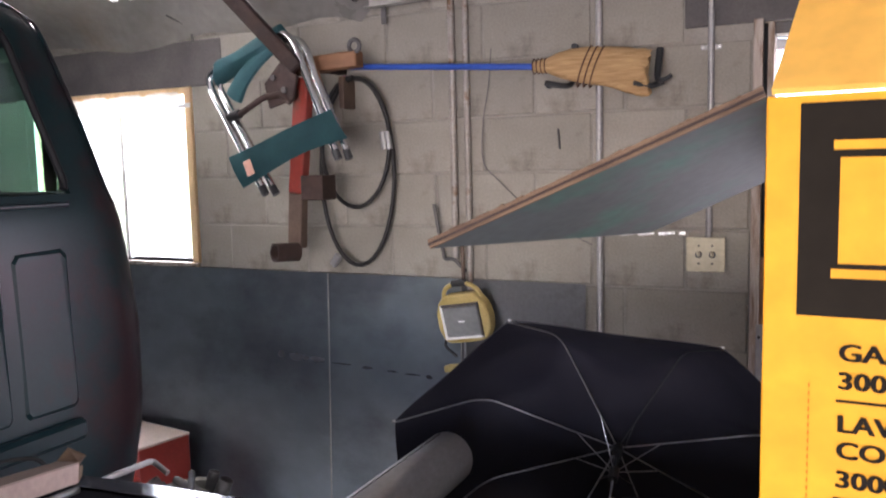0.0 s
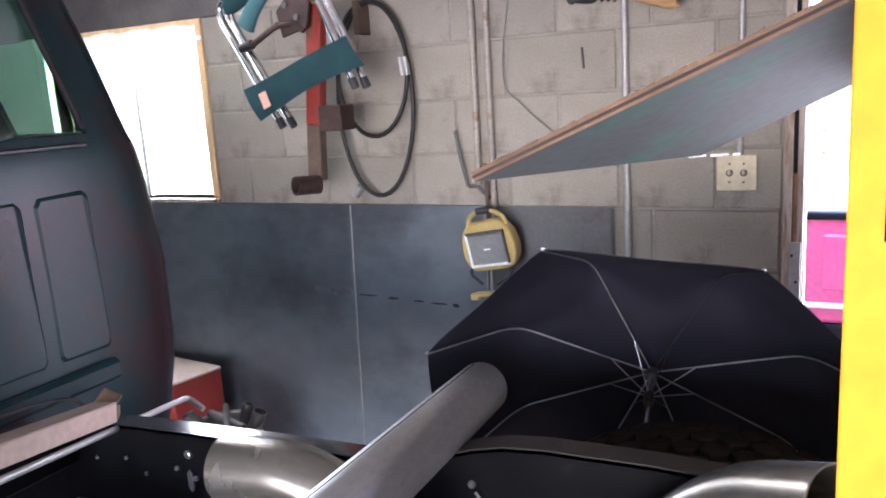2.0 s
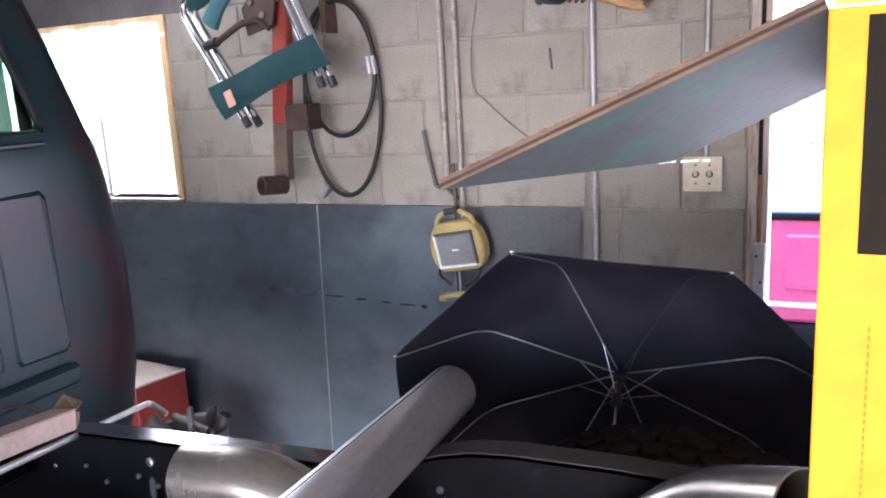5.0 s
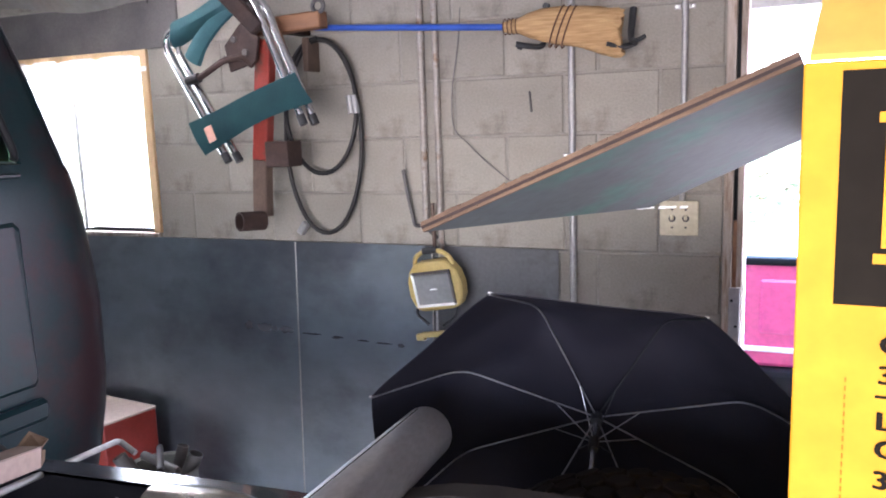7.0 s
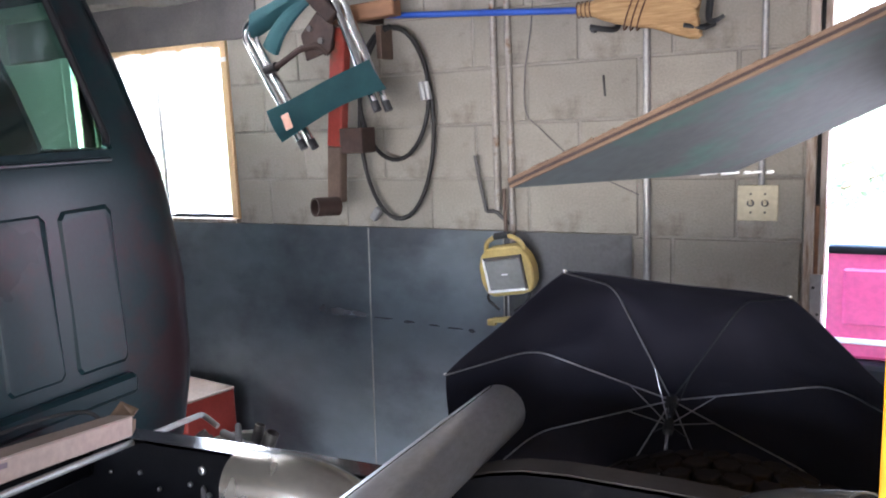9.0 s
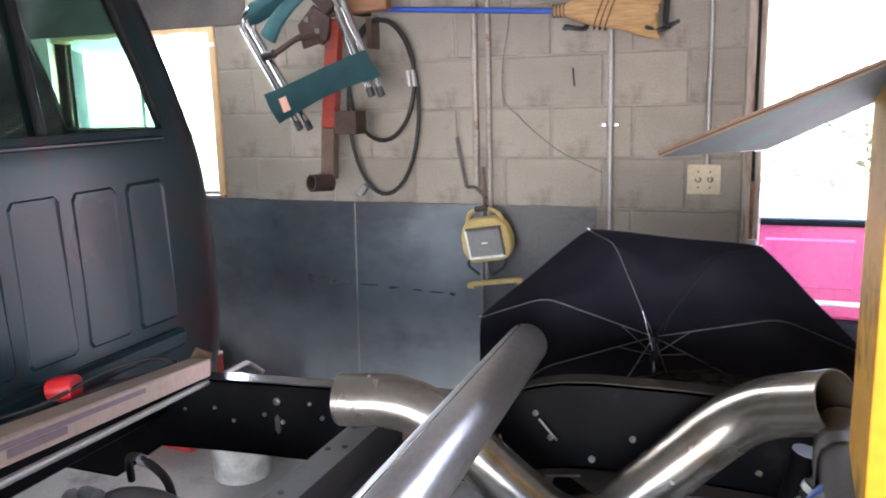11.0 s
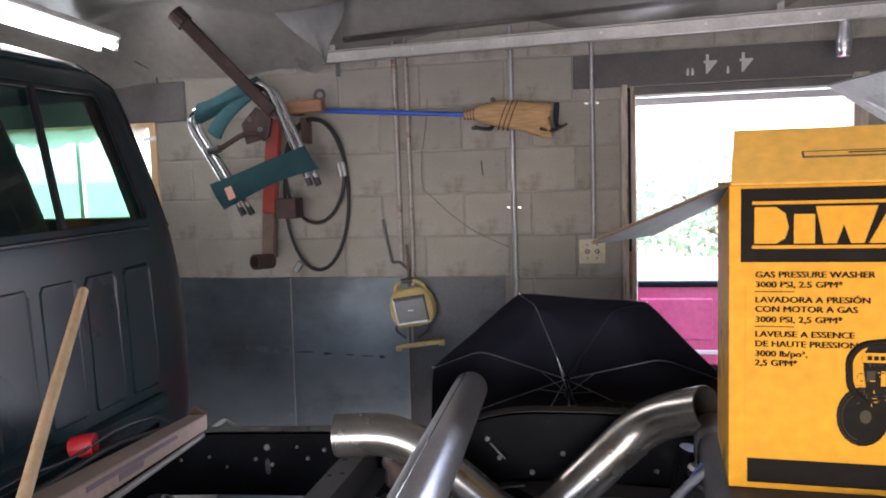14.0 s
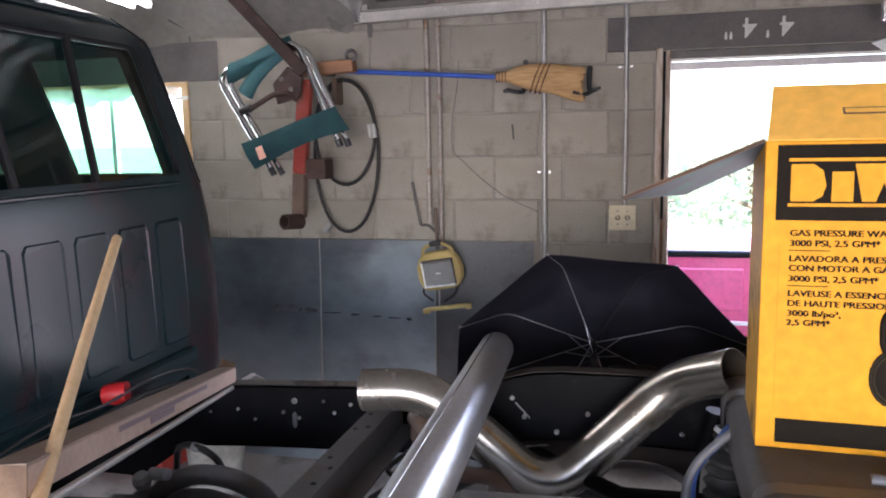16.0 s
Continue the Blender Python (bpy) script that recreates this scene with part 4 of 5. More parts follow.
ridge = []
for (z, xr), hw in list(zip(REAR, HALF))[8:14]:
    ridge.append((xr - .012 - .15 + .151 * math.cos(.5), YC + hw - .15 + .151 * math.sin(.5), z))
part("corner_ridge", sweep(smooth_path(ridge, 4), .005, 6), "cab_paint", truck, "", True)
# crease, stamped panels and lower flange of the rear wall
part("crease_moulding", joined(obox((.046, YC - .60, 1.577), (.046, YC + .605, 1.577), .022, .014, .004)), "cab_paint", truck, "", True)
for k in range(6):
    y0 = YC - .585 + .199 * k
    y1 = y0 + .172
    poly = [(y0, 1.03), (y0 + .012, 1.015), (y1 - .012, 1.015), (y1, 1.03), (y1, 1.44), (y1 - .015, 1.459), (y0 + .015, 1.459), (y0, 1.44)]
    bm = bmesh.new()
    lo, hi = [], []
    cy, cz = (y0 + y1) / 2, 1.237
    for y, z in poly:
        lo.append(bm.verts.new((rear_x(z) - .006, y, z)))
        hi.append(bm.verts.new((rear_x(z) + .0052, y + (cy - y) * .13, z + (cz - z) * .055)))
    for i in range(len(poly)):
        bm.faces.new((lo[i], lo[(i + 1) % 8], hi[(i + 1) % 8], hi[i]))
    bm.faces.new(hi)
    part("stamped_panel", bm, "cab_paint", truck)
part("lower_flange", obox((.078, YC - .585, .955), (.078, YC + .585, .955), .035, .06, .012), "cab_paint", truck, "dented lower flange of the cab wall")
part("gutter", sweep([(-.135, YC - .60, 2.12), (-.128, YC - .40, 2.14), (-.125, YC, 2.145), (-.128, YC + .40, 2.14), (-.135, YC + .60, 2.12)], .012, 8), "cab_paint", truck, "", True)
part("cab_floor", box(-1.9, .02, YC - .68, YC + .68, .80, .83), "frame_black", truck)
part("seat_back", box(-.62, -.50, YC - .60, YC + .60, .85, 1.42, .04, seg=2), "black_trim", truck, "dark bench seat back")

# chassis
RTOP = [(-1.9, .80), (.02, .80), (.20, .925), (.44, .941), (.82, .957), (1.12, .966), (1.18, .979), (1.24, .998), (1.30, 1.019), (1.36, 1.033), (1.44, 1.040), (1.62, 1.042), (2.0, 1.03), (2.3, .96), (3.1, .95)]

DEPTH = .205


def rail(y, inward, label):
    bms = []
    drop = 0 if inward < 0 else .05
    for (x0, z0), (x1, z1) in zip(RTOP, RTOP[1:]):
        z0, z1 = min(z0, 1.2 if inward < 0 else .965) - drop, min(z1, 1.2 if inward < 0 else .965) - drop
        ya, yb2 = (y, y + .055) if inward < 0 else (y - .055, y)
        poly = [(x0, z0 - DEPTH), (x1, z1 - DEPTH), (x1, z1), (x0, z0)]
        face = y
        bms.append(prism(poly, "y", min(face, face + .006 * -inward), max(face, face + .006 * -inward)))
        bms.append(prism([(x0, z0 - .006), (x1, z1 - .006), (x1, z1), (x0, z0)], "y", ya, yb2))
        bms.append(prism([(x0, z0 - DEPTH), (x1, z1 - DEPTH), (x1, z1 - DEPTH + .006), (x0, z0 - DEPTH + .006)], "y", ya, yb2))
    return part("frame_rail", joined(*bms), "frame_black", truck, label)


rf = rail(1.555, -1, "black painted chassis rail with bolt holes")
for (x0, z0), (x1, z1) in zip(RTOP[2:6], RTOP[3:7]):
    part("top_flange", prism([(x0, z0 + .0005), (x1, z1 + .0005), (x1, z1 + .003), (x0, z0 + .003)], "y", 1.556, 1.609), "worn_flange", rf, "shiny worn top flange")
for (x0, z0), (x1, z1) in zip(RTOP[6:12], RTOP[7:13]):
    part("top_flange", prism([(x0, z0 + .0005), (x1, z1 + .0005), (x1, z1 + .003), (x0, z0 + .003)], "y", 1.556, 1.609), "frame_dusty", rf, "dusty matt top flange")
rail(.84, 1, "black painted chassis rail with bolt holes")
rng = random.Random(5)
for x, z, r in ((.30, .845, .006), (.40, .86, .005), (.46, .83, .005), (.56, .86, .006), (.60, .90, .010), (.615, .845, .006), (.70, .905, .005), (.735, .87, .006), (.79, .90, .006), (1.30, .955, .0075), (1.335, .90, .0075), (1.52, .92, .0075), (1.43, .86, .008), (1.70, .93, .009), (1.78, .88, .008)):
    part("rail_bolt", lathe((x, 1.548, z), (0, 1, 0), [(0, 0), (0, r * .7), (.002, r), (.007, r)], 8), "nickel", rf, "bright bolt head")
part("slot_hole", prism([(.592, .855), (.592, .82), (.60, .81), (.608, .82), (.608, .855), (.60, .865)], "y", 1.5505, 1.554), "frame_grey", rf)
for p, q in (((1.31, 1.545, .945), (1.355, 1.53, .905)), ((1.33, 1.53, .815), (1.41, 1.52, .832)), ((1.22, 1.53, .90), (1.245, 1.5, .845))):
    part("brake_line", sweep([p, q], .0028, 6), "conduit", truck)
xm = part("crossmember", prism([(.893, .845), (.899, .845), (.899, .926), (.955, .926), (.955, .852), (1.01, .852), (1.01, .846), (.961, .846), (.961, .932), (.893, .932)], "y", .82, 1.552), "frame_grey", truck, "dusty grey crossmember with holes")
for y, dx in ((1.40, -.015), (.93, .01), (1.30, .012), (1.28, -.018), (1.08, -.01), (1.02, .015)):
    part("hole", lathe((.927 + dx, y, .9335), (0, 0, -1), [(0, 0), (0, .007), (.001, .007)], 10), "black_trim", xm)
part("crossmember", obox((.18, .95, .87), (.18, 1.55, .87), .12, .09, .006), "frame_black", truck)
part("brace_bar", obox((1.28, .955, .925), (1.74, .975, .925), .05, .008, .002), "conduit", truck, "pale grey flat brace bar")
part("pump_housing", lathe((1.08, 1.12, .70), (0, -.15, 1), [(0, 0), (0, .12), (.05, .12), (.10, .10), (.135, .06), (.15, .02), (.152, 0)], 22), "frame_grey", truck, "", True)
part("housing_bolt", lathe((1.075, 1.20, .795), (0, .3, 1), [(0, 0), (0, .014), (.02, .014), (.022, 0)], 6), "bare_brown", truck)
part("fuel_line", sweep(smooth_path([(1.0, 1.45, .80), (1.05, 1.33, .86), (1.02, 1.22, .85), (1.10, 1.12, .86), (1.16, 1.02, .80)]), .007, 8), "rubber", truck, "", True)
part("torsion_tube", sweep([(1.02, 1.0, .80), (1.30, 1.5, .78)], .018, 10), "frame_grey", truck, "", True)
part("lower_arm", obox((1.42, 1.1, .74), (1.95, 1.35, .80), .06, .05, .008), "frame_black", truck)
part("skid_plate", prism([(.22, 1.0), (.80, 1.0), (.84, 1.20), (.22, 1.16)], "z", .70, .735, .004), "frame_grey", truck, "dusty grey skid plate")
part("gearbox", lathe((.25, 1.22, .60), (1, 0, 0), [(0, .0), (0, .12), (.2, .13), (.4, .10), (.6, .075), (.62, .0)], 20), "frame_grey", truck, "", True)
# rear axle, springs, wheel
part("axle_tube", sweep([(1.66, .80, .487), (1.66, 1.95, .487)], .045, 16), "frame_grey", truck, "", True)
part("differential", lathe((1.50, 1.22, .487), (1, 0, 0), [(0, 0), (.0, .06), (.05, .12), (.12, .155), (.2, .155), (.28, .12), (.31, .05), (.315, 0)], 22), "frame_grey", truck, "", True)
part("diff_brace", sweep(filleted([(1.06, 1.20, .78), (1.18, 1.26, .84), (1.30, 1.34, .80), (1.34, 1.40, .70)], .08), .022, 10), "bare_brown", truck, "", True)
part("spring_hanger", joined(box(1.02, 1.10, 1.42, 1.545, .84, .905, .012), box(1.06, 1.14, 1.22, 1.40, .78, .84, .02)), "bare_brown", truck)
for k in range(4):
    part("leaf_spring", sweep(smooth_path([(1.10 + .06 * k, 1.50, .80 - .012 * k), (1.66, 1.50, .70 - .012 * k), (2.22 - .06 * k, 1.50, .80 - .012 * k)]), .006, 6), "frame_black", truck)
part("shock_absorber", sweep([(1.86, 1.42, 1.0), (1.80, 1.44, .66)], .028, 14), "frame_black", truck, "", True)
part("bump_stop", lathe((1.93, 1.40, .93), (.2, 0, 1), [(0, 0), (0, .05), (.05, .062), (.09, .055), (.12, .03), (.125, 0)], 16), "rubber", truck, "", True)
part("cross_tube", sweep([(1.36, 1.54, .80), (1.62, 1.30, .80), (1.98, 1.22, .84)], .022, 10), "frame_black", truck, "", True)
part("rear_crossmember", obox((2.02, .95, .94), (2.02, 1.55, .94), .10, .10, .008), "frame_black", truck)

WX, WZ, WR = 1.665, .487, .484
wheel = part("wheel", lathe((WX, 1.70, WZ), (0, 1, 0), [(0, .05), (.0, .12), (.03, .21), (.02, .235), (.0, .24), (.0, .245), (.22, .245), (.22, .0)], 32), "frame_grey", truck, "", True)
prof = [(-.002, .24), (-.02, .30), (-.02, .39), (-.006, .455), (.018, .472), (.06, .476), (.11, .477), (.16, .476), (.202, .472), (.226, .455), (.24, .39), (.24, .30), (.222, .24)]
tyre = part("tyre", lathe((WX, 1.71, WZ), (0, 1, 0), prof, 56), "tyre", wheel, "chunky worn off-road tyre", True)
lug = prism([(-.024, -.020), (.004, -.026), (.026, -.008), (.022, .018), (-.006, .024), (-.026, .008)], "z", -.01, .010, .002)
lug_me = bpy.data.meshes.new("tread_block")
lug.to_mesh(lug_me)
lug.free()
lug_me.materials.append(M["tyre"])
for i in range(56):
    a0 = 2 * math.pi * i / 56
    for j in range(4):
        a = a0 + (j % 2) * math.pi / 56
        t = new("tread_block", lug_me)
        t.parent = tyre
        rr = WR - .003 - (.006 if j in (0, 3) else 0)
        t.matrix_local = Matrix.Translation((WX + rr * math.sin(a), 1.71 + .028 + .055 * j, WZ + rr * math.cos(a))) @ pose(0, 0, 0, 0, math.degrees(a), 0) @ pose(0, 0, 0, (-8 if j == 0 else 8 if j == 3 else 0) * -1, 0, 20 * (-1) ** (i + j))

# ---- umbrella over the wheel ----
TA, TB, TC = Vector((1.382, 1.751, 1.355)), Vector((1.768, 1.812, 1.318)), Vector((1.085, 1.812, 1.100))
cen = Vector((1.522, 1.946, .886))
ax = (TB - TA).cross(TC - TA).normalized()
ax = -ax if ax.y < 0 else ax
e1 = (TA - cen).normalized()
e2 = ax.cross(e1)
NR, DEEP, KINK = 8, .25, .68


def bearing(p):
    return math.atan2((p - cen).dot(e2), (p - cen).dot(e1))


# rib bearings and lengths: three known tips, the rest spread evenly
step = 1 if bearing(TB) > 0 else -1
b0, b1, b7 = 0.0, abs(bearing(TB)), abs(bearing(TC))
BEAR = [0.0] + [b1 + (2 * math.pi - b1 - b7) * k / 6 for k in range(7)] + [2 * math.pi]
LONG = [(TA - cen).length, (TB - cen).length] + [.515] * 5 + [(TC - cen).length, (TA - cen).length]
um = thing("umbrella", tuple(cen + Vector((0, .1, -.4))), "open black folding umbrella propped over the rear wheel", "umbrella")


def dome(r, turn):
    """A point of the canopy: r from 0 to 1 out from the crown, turn counted in ribs."""
    i, k = int(turn) % NR, turn % 1.0
    ang = step * (BEAR[i] + (BEAR[i + 1] - BEAR[i]) * k)
    mid = math.sin(math.pi * k)
    rad = r * (LONG[i] + (LONG[i + 1] - LONG[i]) * k) * (1 - .074 * mid)
    flat, fall = DEEP - .042 * r / KINK, (DEEP - .042) * (1 - r) / (1 - KINK)
    soft = .05 * (1 + 2.0 * mid)
    k = max(0.0, soft - abs(flat - fall)) / soft
    h = min(flat, fall) - k * k * soft * .25
    return cen + ax * h + (e1 * math.cos(ang) + e2 * math.sin(ang)) * rad


bm = bmesh.new()
na, nrad = NR * 12, 22
gr = [[bm.verts.new(dome(.02 + .98 * j / nrad, i * NR / na)) for j in range(nrad + 1)] for i in range(na)]
for i in range(na):
    for j in range(nrad):
        bm.faces.new((gr[i][j], gr[(i + 1) % na][j], gr[(i + 1) % na][j + 1], gr[i][j + 1]))
bm.faces.new([gr[i][0] for i in range(na)])
bmesh.ops.recalc_face_normals(bm, faces=bm.faces)
bmesh.ops.solidify(bm, geom=bm.faces[:], thickness=.0015)
part("canopy", bm, "canopy", um, "black nylon canopy", True)
hub = cen + ax * (DEEP - .015)
runner = cen + ax * (DEEP - .095)
for i in range(NR):
    a = i
    rib = [dome(r, a) - ax * (.006 + .004 * (1 - r)) for r in (.03, .3, .5, .62, .68, .74, .86, 1.0)]
    rb = part("rib", sweep(smooth_path(rib, 3), .0021, 6), "rib_steel" if i != 1 else "black_plastic", um, "thin steel rib")
    part("stretcher", sweep([runner, dome(.21, a) - ax * .009], .0016, 6), "rib_steel" if i not in (1, 4, 5) else "black_plastic", um)
    part("rib_tip", sweep([dome(.985, a), dome(1.0, a) + (dome(1.0, a) - dome(.97, a)) * .25], .0020, 6), "white_edge", rb)
part("shaft", sweep([hub + ax * .02, runner, cen + ax * .02 + Vector((0, 0, -.012)), cen - ax * .06 + Vector((.0, 0, -.02))], .0056, 10), "chrome", um, "bright telescopic shaft")
part("runner", sweep([runner - ax * .025, runner + ax * .012], .012, 12), "black_plastic", um)
part("crown_boss", sweep([hub - ax * .012, hub + ax * .02], .014, 12), "black_plastic", um)

# ---- loose exhaust pipes ----
ex = thing("exhaust_pipe", (1.24, 1.3, .96), "straight length of bright steel exhaust pipe lying across the chassis", "exhaust pipe", "loose exhaust pipes")
P0, P1 = Vector((1.2015, 1.835, 1.024)), Vector((1.324, .20, 1.128))
part("pipe", sweep([P0.lerp(P1, k / 6) for k in range(7)], .0565, 40, wall=.003), "pipe_long", ex, "", True)
d = (P1 - P0).normalized()
part("weld_seam", sweep([P0 + d * .01 + Vector((-.014, 0, .0545)), P1 + Vector((-.014, 0, .0545))], .0014, 5), "pipe", ex)
ex2 = thing("exhaust_pipe", (1.4, 1.4, .78), "bent steel tailpipe with a deep V bend lying on the chassis", "exhaust pipe", "loose exhaust pipes")
tail = filleted([(.912, 1.345, 1.023), (1.095, 1.358, 1.032), (1.425, 1.40, .737), (1.756, 1.46, 1.060), (1.896, 1.345, 1.131)], .13, 14)
part("pipe", sweep(tail, .0585, 40, wall=.003), "pipe", ex2, "", True)

# ---- printed carton on the tank ----
tank = thing("fuel_tank", (2.3, 1.0, .96), "dusty brown-grey steel fuel tank lying across the chassis", "tank")
part("shell", box(1.865, 2.9, .56, 1.42, .955, 1.108, .04, seg=3), "tank", tank, "", True)
for y in (.72, 1.25):
    part("strap", box(1.858, 2.91, y - .018, y + .018, .952, 1.1095, .04, seg=3), "frame_grey", tank, "", True)
part("pipe_stub", sweep([(2.06, .78, 1.112), (2.34, .745, 1.113)], .011, 10), "grey_hose", tank, "", True)
bx = thing("shipping_carton", (2.135, 1.05, 1.11), "open yellow and black printed carton with raised flaps", "carton")
BX0, BX1, BY0, BY1, BZ0, BZ1 = 1.885, 2.385, .907, 1.195, 1.11, 1.698
T = .006
part("front_panel", box(BX0, BX1, BY0, BY0 + T, BZ0, BZ1, .001), "carton_yellow", bx, "yellow printed front")
part("back_panel", box(BX0, BX1, BY1 - T, BY1, BZ0, BZ1, .001), "carton_yellow", bx)
part("side_panel", box(BX0, BX0 + T, BY0 + T, BY1 - T, BZ0, BZ1, .001), "carton_print", bx, "scuffed yellow side with dark print")
part("side_panel", box(BX1 - T, BX1, BY0 + T, BY1 - T, BZ0, BZ1, .001), "carton_side_lit", bx)
part("base_panel", box(BX0 + T, BX1 - T, BY0 + T, BY1 - T, BZ0, BZ0 + T), "kraft", bx)
# side flap folded out
FA, FB = Vector((1.629, .902, 1.590)), Vector((1.744, 1.167, 1.582))
FC, FD = Vector((BX0, BY0, BZ1)), Vector((BX0, BY1, 1.648))
bm = bmesh.new()
NF = 12
grid = [[bm.verts.new(FA.lerp(FC, i / NF).lerp(FB.lerp(FD, i / NF), j / NF)) for j in range(NF + 1)] for i in range(NF + 1)]
for i in range(NF):
    for j in range(NF):
        bm.faces.new((grid[i][j], grid[i + 1][j], grid[i + 1][j + 1], grid[i][j + 1]))
bmesh.ops.recalc_face_normals(bm, faces=bm.faces)
up_side = 1 if sum(f.normal.z for f in bm.faces) > 0 else -1
bmesh.ops.solidify(bm, geom=bm.faces[:], thickness=-.0075 * up_side)
side = part("side_flap", bm, "carton_grey_shaded", bx, "flap folded outward, shade and teal reflection in its grey", True)
nrm = (FB - FA).cross(FC - FA).normalized()
if nrm.z < 0:
    nrm = -nrm
sgn = .0075 * (1 if (FB - FA).cross(FC - FA).z > 0 else -1)
part("corrugated_edge", joined(obox(FA + nrm * .0038, FC + nrm * .0038, .003, .0078, 0, up=nrm)), "kraft", side, "torn brown corrugated edge")
part("edge_line", obox(FA + nrm * .0036 - Vector((0, .0018, 0)), FC + nrm * .0036 - Vector((0, .0018, 0)), .0012, .0022, 0, up=nrm), "rust", side, "dark gap between the board's liners")
for k in range(40):
    t = rng.uniform(.02, .95)
    q = FA.lerp(FC, t) + nrm * rng.choice((.0008, .0075)) - Vector((0, .0016, 0))
    part("torn_fibre", obox(q, q + (FC - FA).normalized() * rng.uniform(.003, .012) + nrm * rng.uniform(-.001, .001), .0016, rng.uniform(.0008, .0016), 0, up=nrm), "kraft", side)
part("torn_corner", joined(*[obox(FB + Vector((.01 * k - .02, .004 * k, -.001)), FB + Vector((.01 * k - .035 + .01 * (k % 2), .02 + .004 * k, -.004)), .006, .002) for k in range(6)]), "white_edge", side)
# front flap standing up, leaning back
LEAN = .115
tl, tr_ = Vector((1.903, BY0 + LEAN, 1.802)), Vector((2.36, BY0 + LEAN, 1.800))
bl, br_ = Vector((1.888, BY0 + .002, BZ1 + .001)), Vector((BX1, BY0 + .002, BZ1 + .001))
front = part("front_flap", slab([bl, br_, tr_, tl], .005), "carton_flap_lit", bx, "yellow front flap standing up")
fn = (br_ - bl).cross(tl - bl).normalized()
if fn.y > 0:
    fn = -fn


def on_flap(x, f, lift=.0055):
    return bl.lerp(tl, f) + Vector((x - bl.lerp(tl, f).x, 0, 0)) + fn * lift


part("handle_slot", slab([on_flap(2.02, .42), on_flap(2.26, .42), on_flap(2.26, .54), on_flap(2.02, .54)], .001), "kraft", front, "brown cut hand slot")
part("slot_tongue", slab([on_flap(2.024, .445, .0068), on_flap(2.256, .445, .0068), on_flap(2.256, .515, .0068), on_flap(2.024, .515, .0068)], .0006), "carton_flap_lit", front, "pushed-in slot tongue in the flap's lit yellow")
part("slot_print", slab([on_flap(2.10, .47, .0080), on_flap(2.20, .47, .0080), on_flap(2.20, .49, .0080), on_flap(2.10, .49, .0080)], .0004), "carton_ink", front, "tiny line of illegible print")
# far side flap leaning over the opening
part("side_flap", slab([(BX1, BY0, BZ1), (BX1, BY1, BZ1), (2.125, BY1 + .10, 1.905), (2.185, BY0 + .04, 1.905)], .006), "carton_side_lit", bx, "inner flap leaning inward, grey-green painted paler as if lit")

FY = BY0 - .0012


def print_box(name, x0, x1, z0, z1, mat="carton_ink", lift=0.0, parent=None, label=""):
    return part(name, box(x0, x1, FY - lift, FY - lift + .001, z0, z1), mat, parent or bx, label)


band = print_box("logo_band", 1.906, BX1 - .02, 1.553, 1.6925, label="black printed band")
print_box("band_line", 1.926, BX1 - .04, 1.662, 1.668, "carton_yellow", .0012, band)
print_box("band_line", 1.926, BX1 - .04, 1.579, 1.585, "carton_yellow", .0012, band)


def mark(poly):
    part("logo_shape", prism(poly, "y", FY - .0014, FY - .0004), "carton_yellow", band, "yellow printed shape")


Z0, Z1, ZM = 1.5885, 1.657, 1.643
mark([(1.930, Z0), (1.968, Z0), (1.984, Z0 + .01), (1.990, Z0 + .03), (1.984, Z1 - .012), (1.968, Z1), (1.930, Z1)])
mark([(1.999, Z0), (2.035, Z0), (2.035, ZM), (1.999, ZM)])
mark([(2.050, Z0), (2.072, Z0), (2.084, Z0 + .035), (2.096, Z0), (2.118, Z0), (2.140, Z1), (2.036, Z1)])
mark([(2.126, Z0), (2.160, Z1), (2.186, Z1), (2.212, Z0)])
mark([(2.222, Z0), (2.262, Z0), (2.262, Z0 + .02), (2.248, Z0 + .02), (2.248, Z1), (2.222, Z1)])
mark([(2.272, Z1), (2.335, Z1), (2.335, Z1 - .02), (2.315, Z1 - .02), (2.315, Z0), (2.292, Z0), (2.292, Z1 - .02), (2.272, Z1 - .02)])

LINES = [("GAS PRESSURE WASHER", 1.530), ("3000 PSI, 2.5 GPM*", 1.511), ("LAVADORA A PRESI\u00d3N", 1.482), ("CON MOTOR A GAS", 1.464), ("3000 PSI, 2,5 GPM*", 1.444),
         ("LAVEUSE A ESSENCE", 1.416), ("DE HAUTE PRESSION", 1.397), ("3000 lb/po\u00b3,", 1.378), ("2,5 GPM*", 1.360)]
probe = text_mesh(LINES[0][0], .0165, Matrix())
WIDE = .206 / max(v.co.x for v in probe.verts)
probe.free()
for body_text, z in LINES:
    strokes = [text_mesh(body_text, .0165, pose(1.931 + .0005 * k, FY - .0002 * k, z - .0058, 90, 0, 0) @ Matrix.Diagonal((WIDE, 1, 1, 1)), .0004, 0.0) for k in range(4)]
    part("printed_line", joined(*strokes), "carton_ink", bx, "bold black printed wording")
for z in (1.497, 1.430):
    print_box("rule", 1.931, 2.001, z - .0008, z + .0008)
print_box("base_band", 1.919, BX1 - .02, 1.122, 1.170, label="black printed base band")
# printed picture of the machine
def disc(x, z, rx, rz, n=22):
    return [(x + rx * math.cos(2 * math.pi * k / n), z + rz * math.sin(2 * math.pi * k / n)) for k in range(n)]


pic = part("printed_picture", joined(prism([(2.128, 1.30), (2.118, 1.375), (2.130, 1.398), (2.18, 1.412), (2.25, 1.408), (2.365, 1.42), (2.365, 1.262), (2.24, 1.242), (2.18, 1.255)], "y", FY, FY + .001)), "carton_ink", bx, "black printed picture of a wheeled machine")
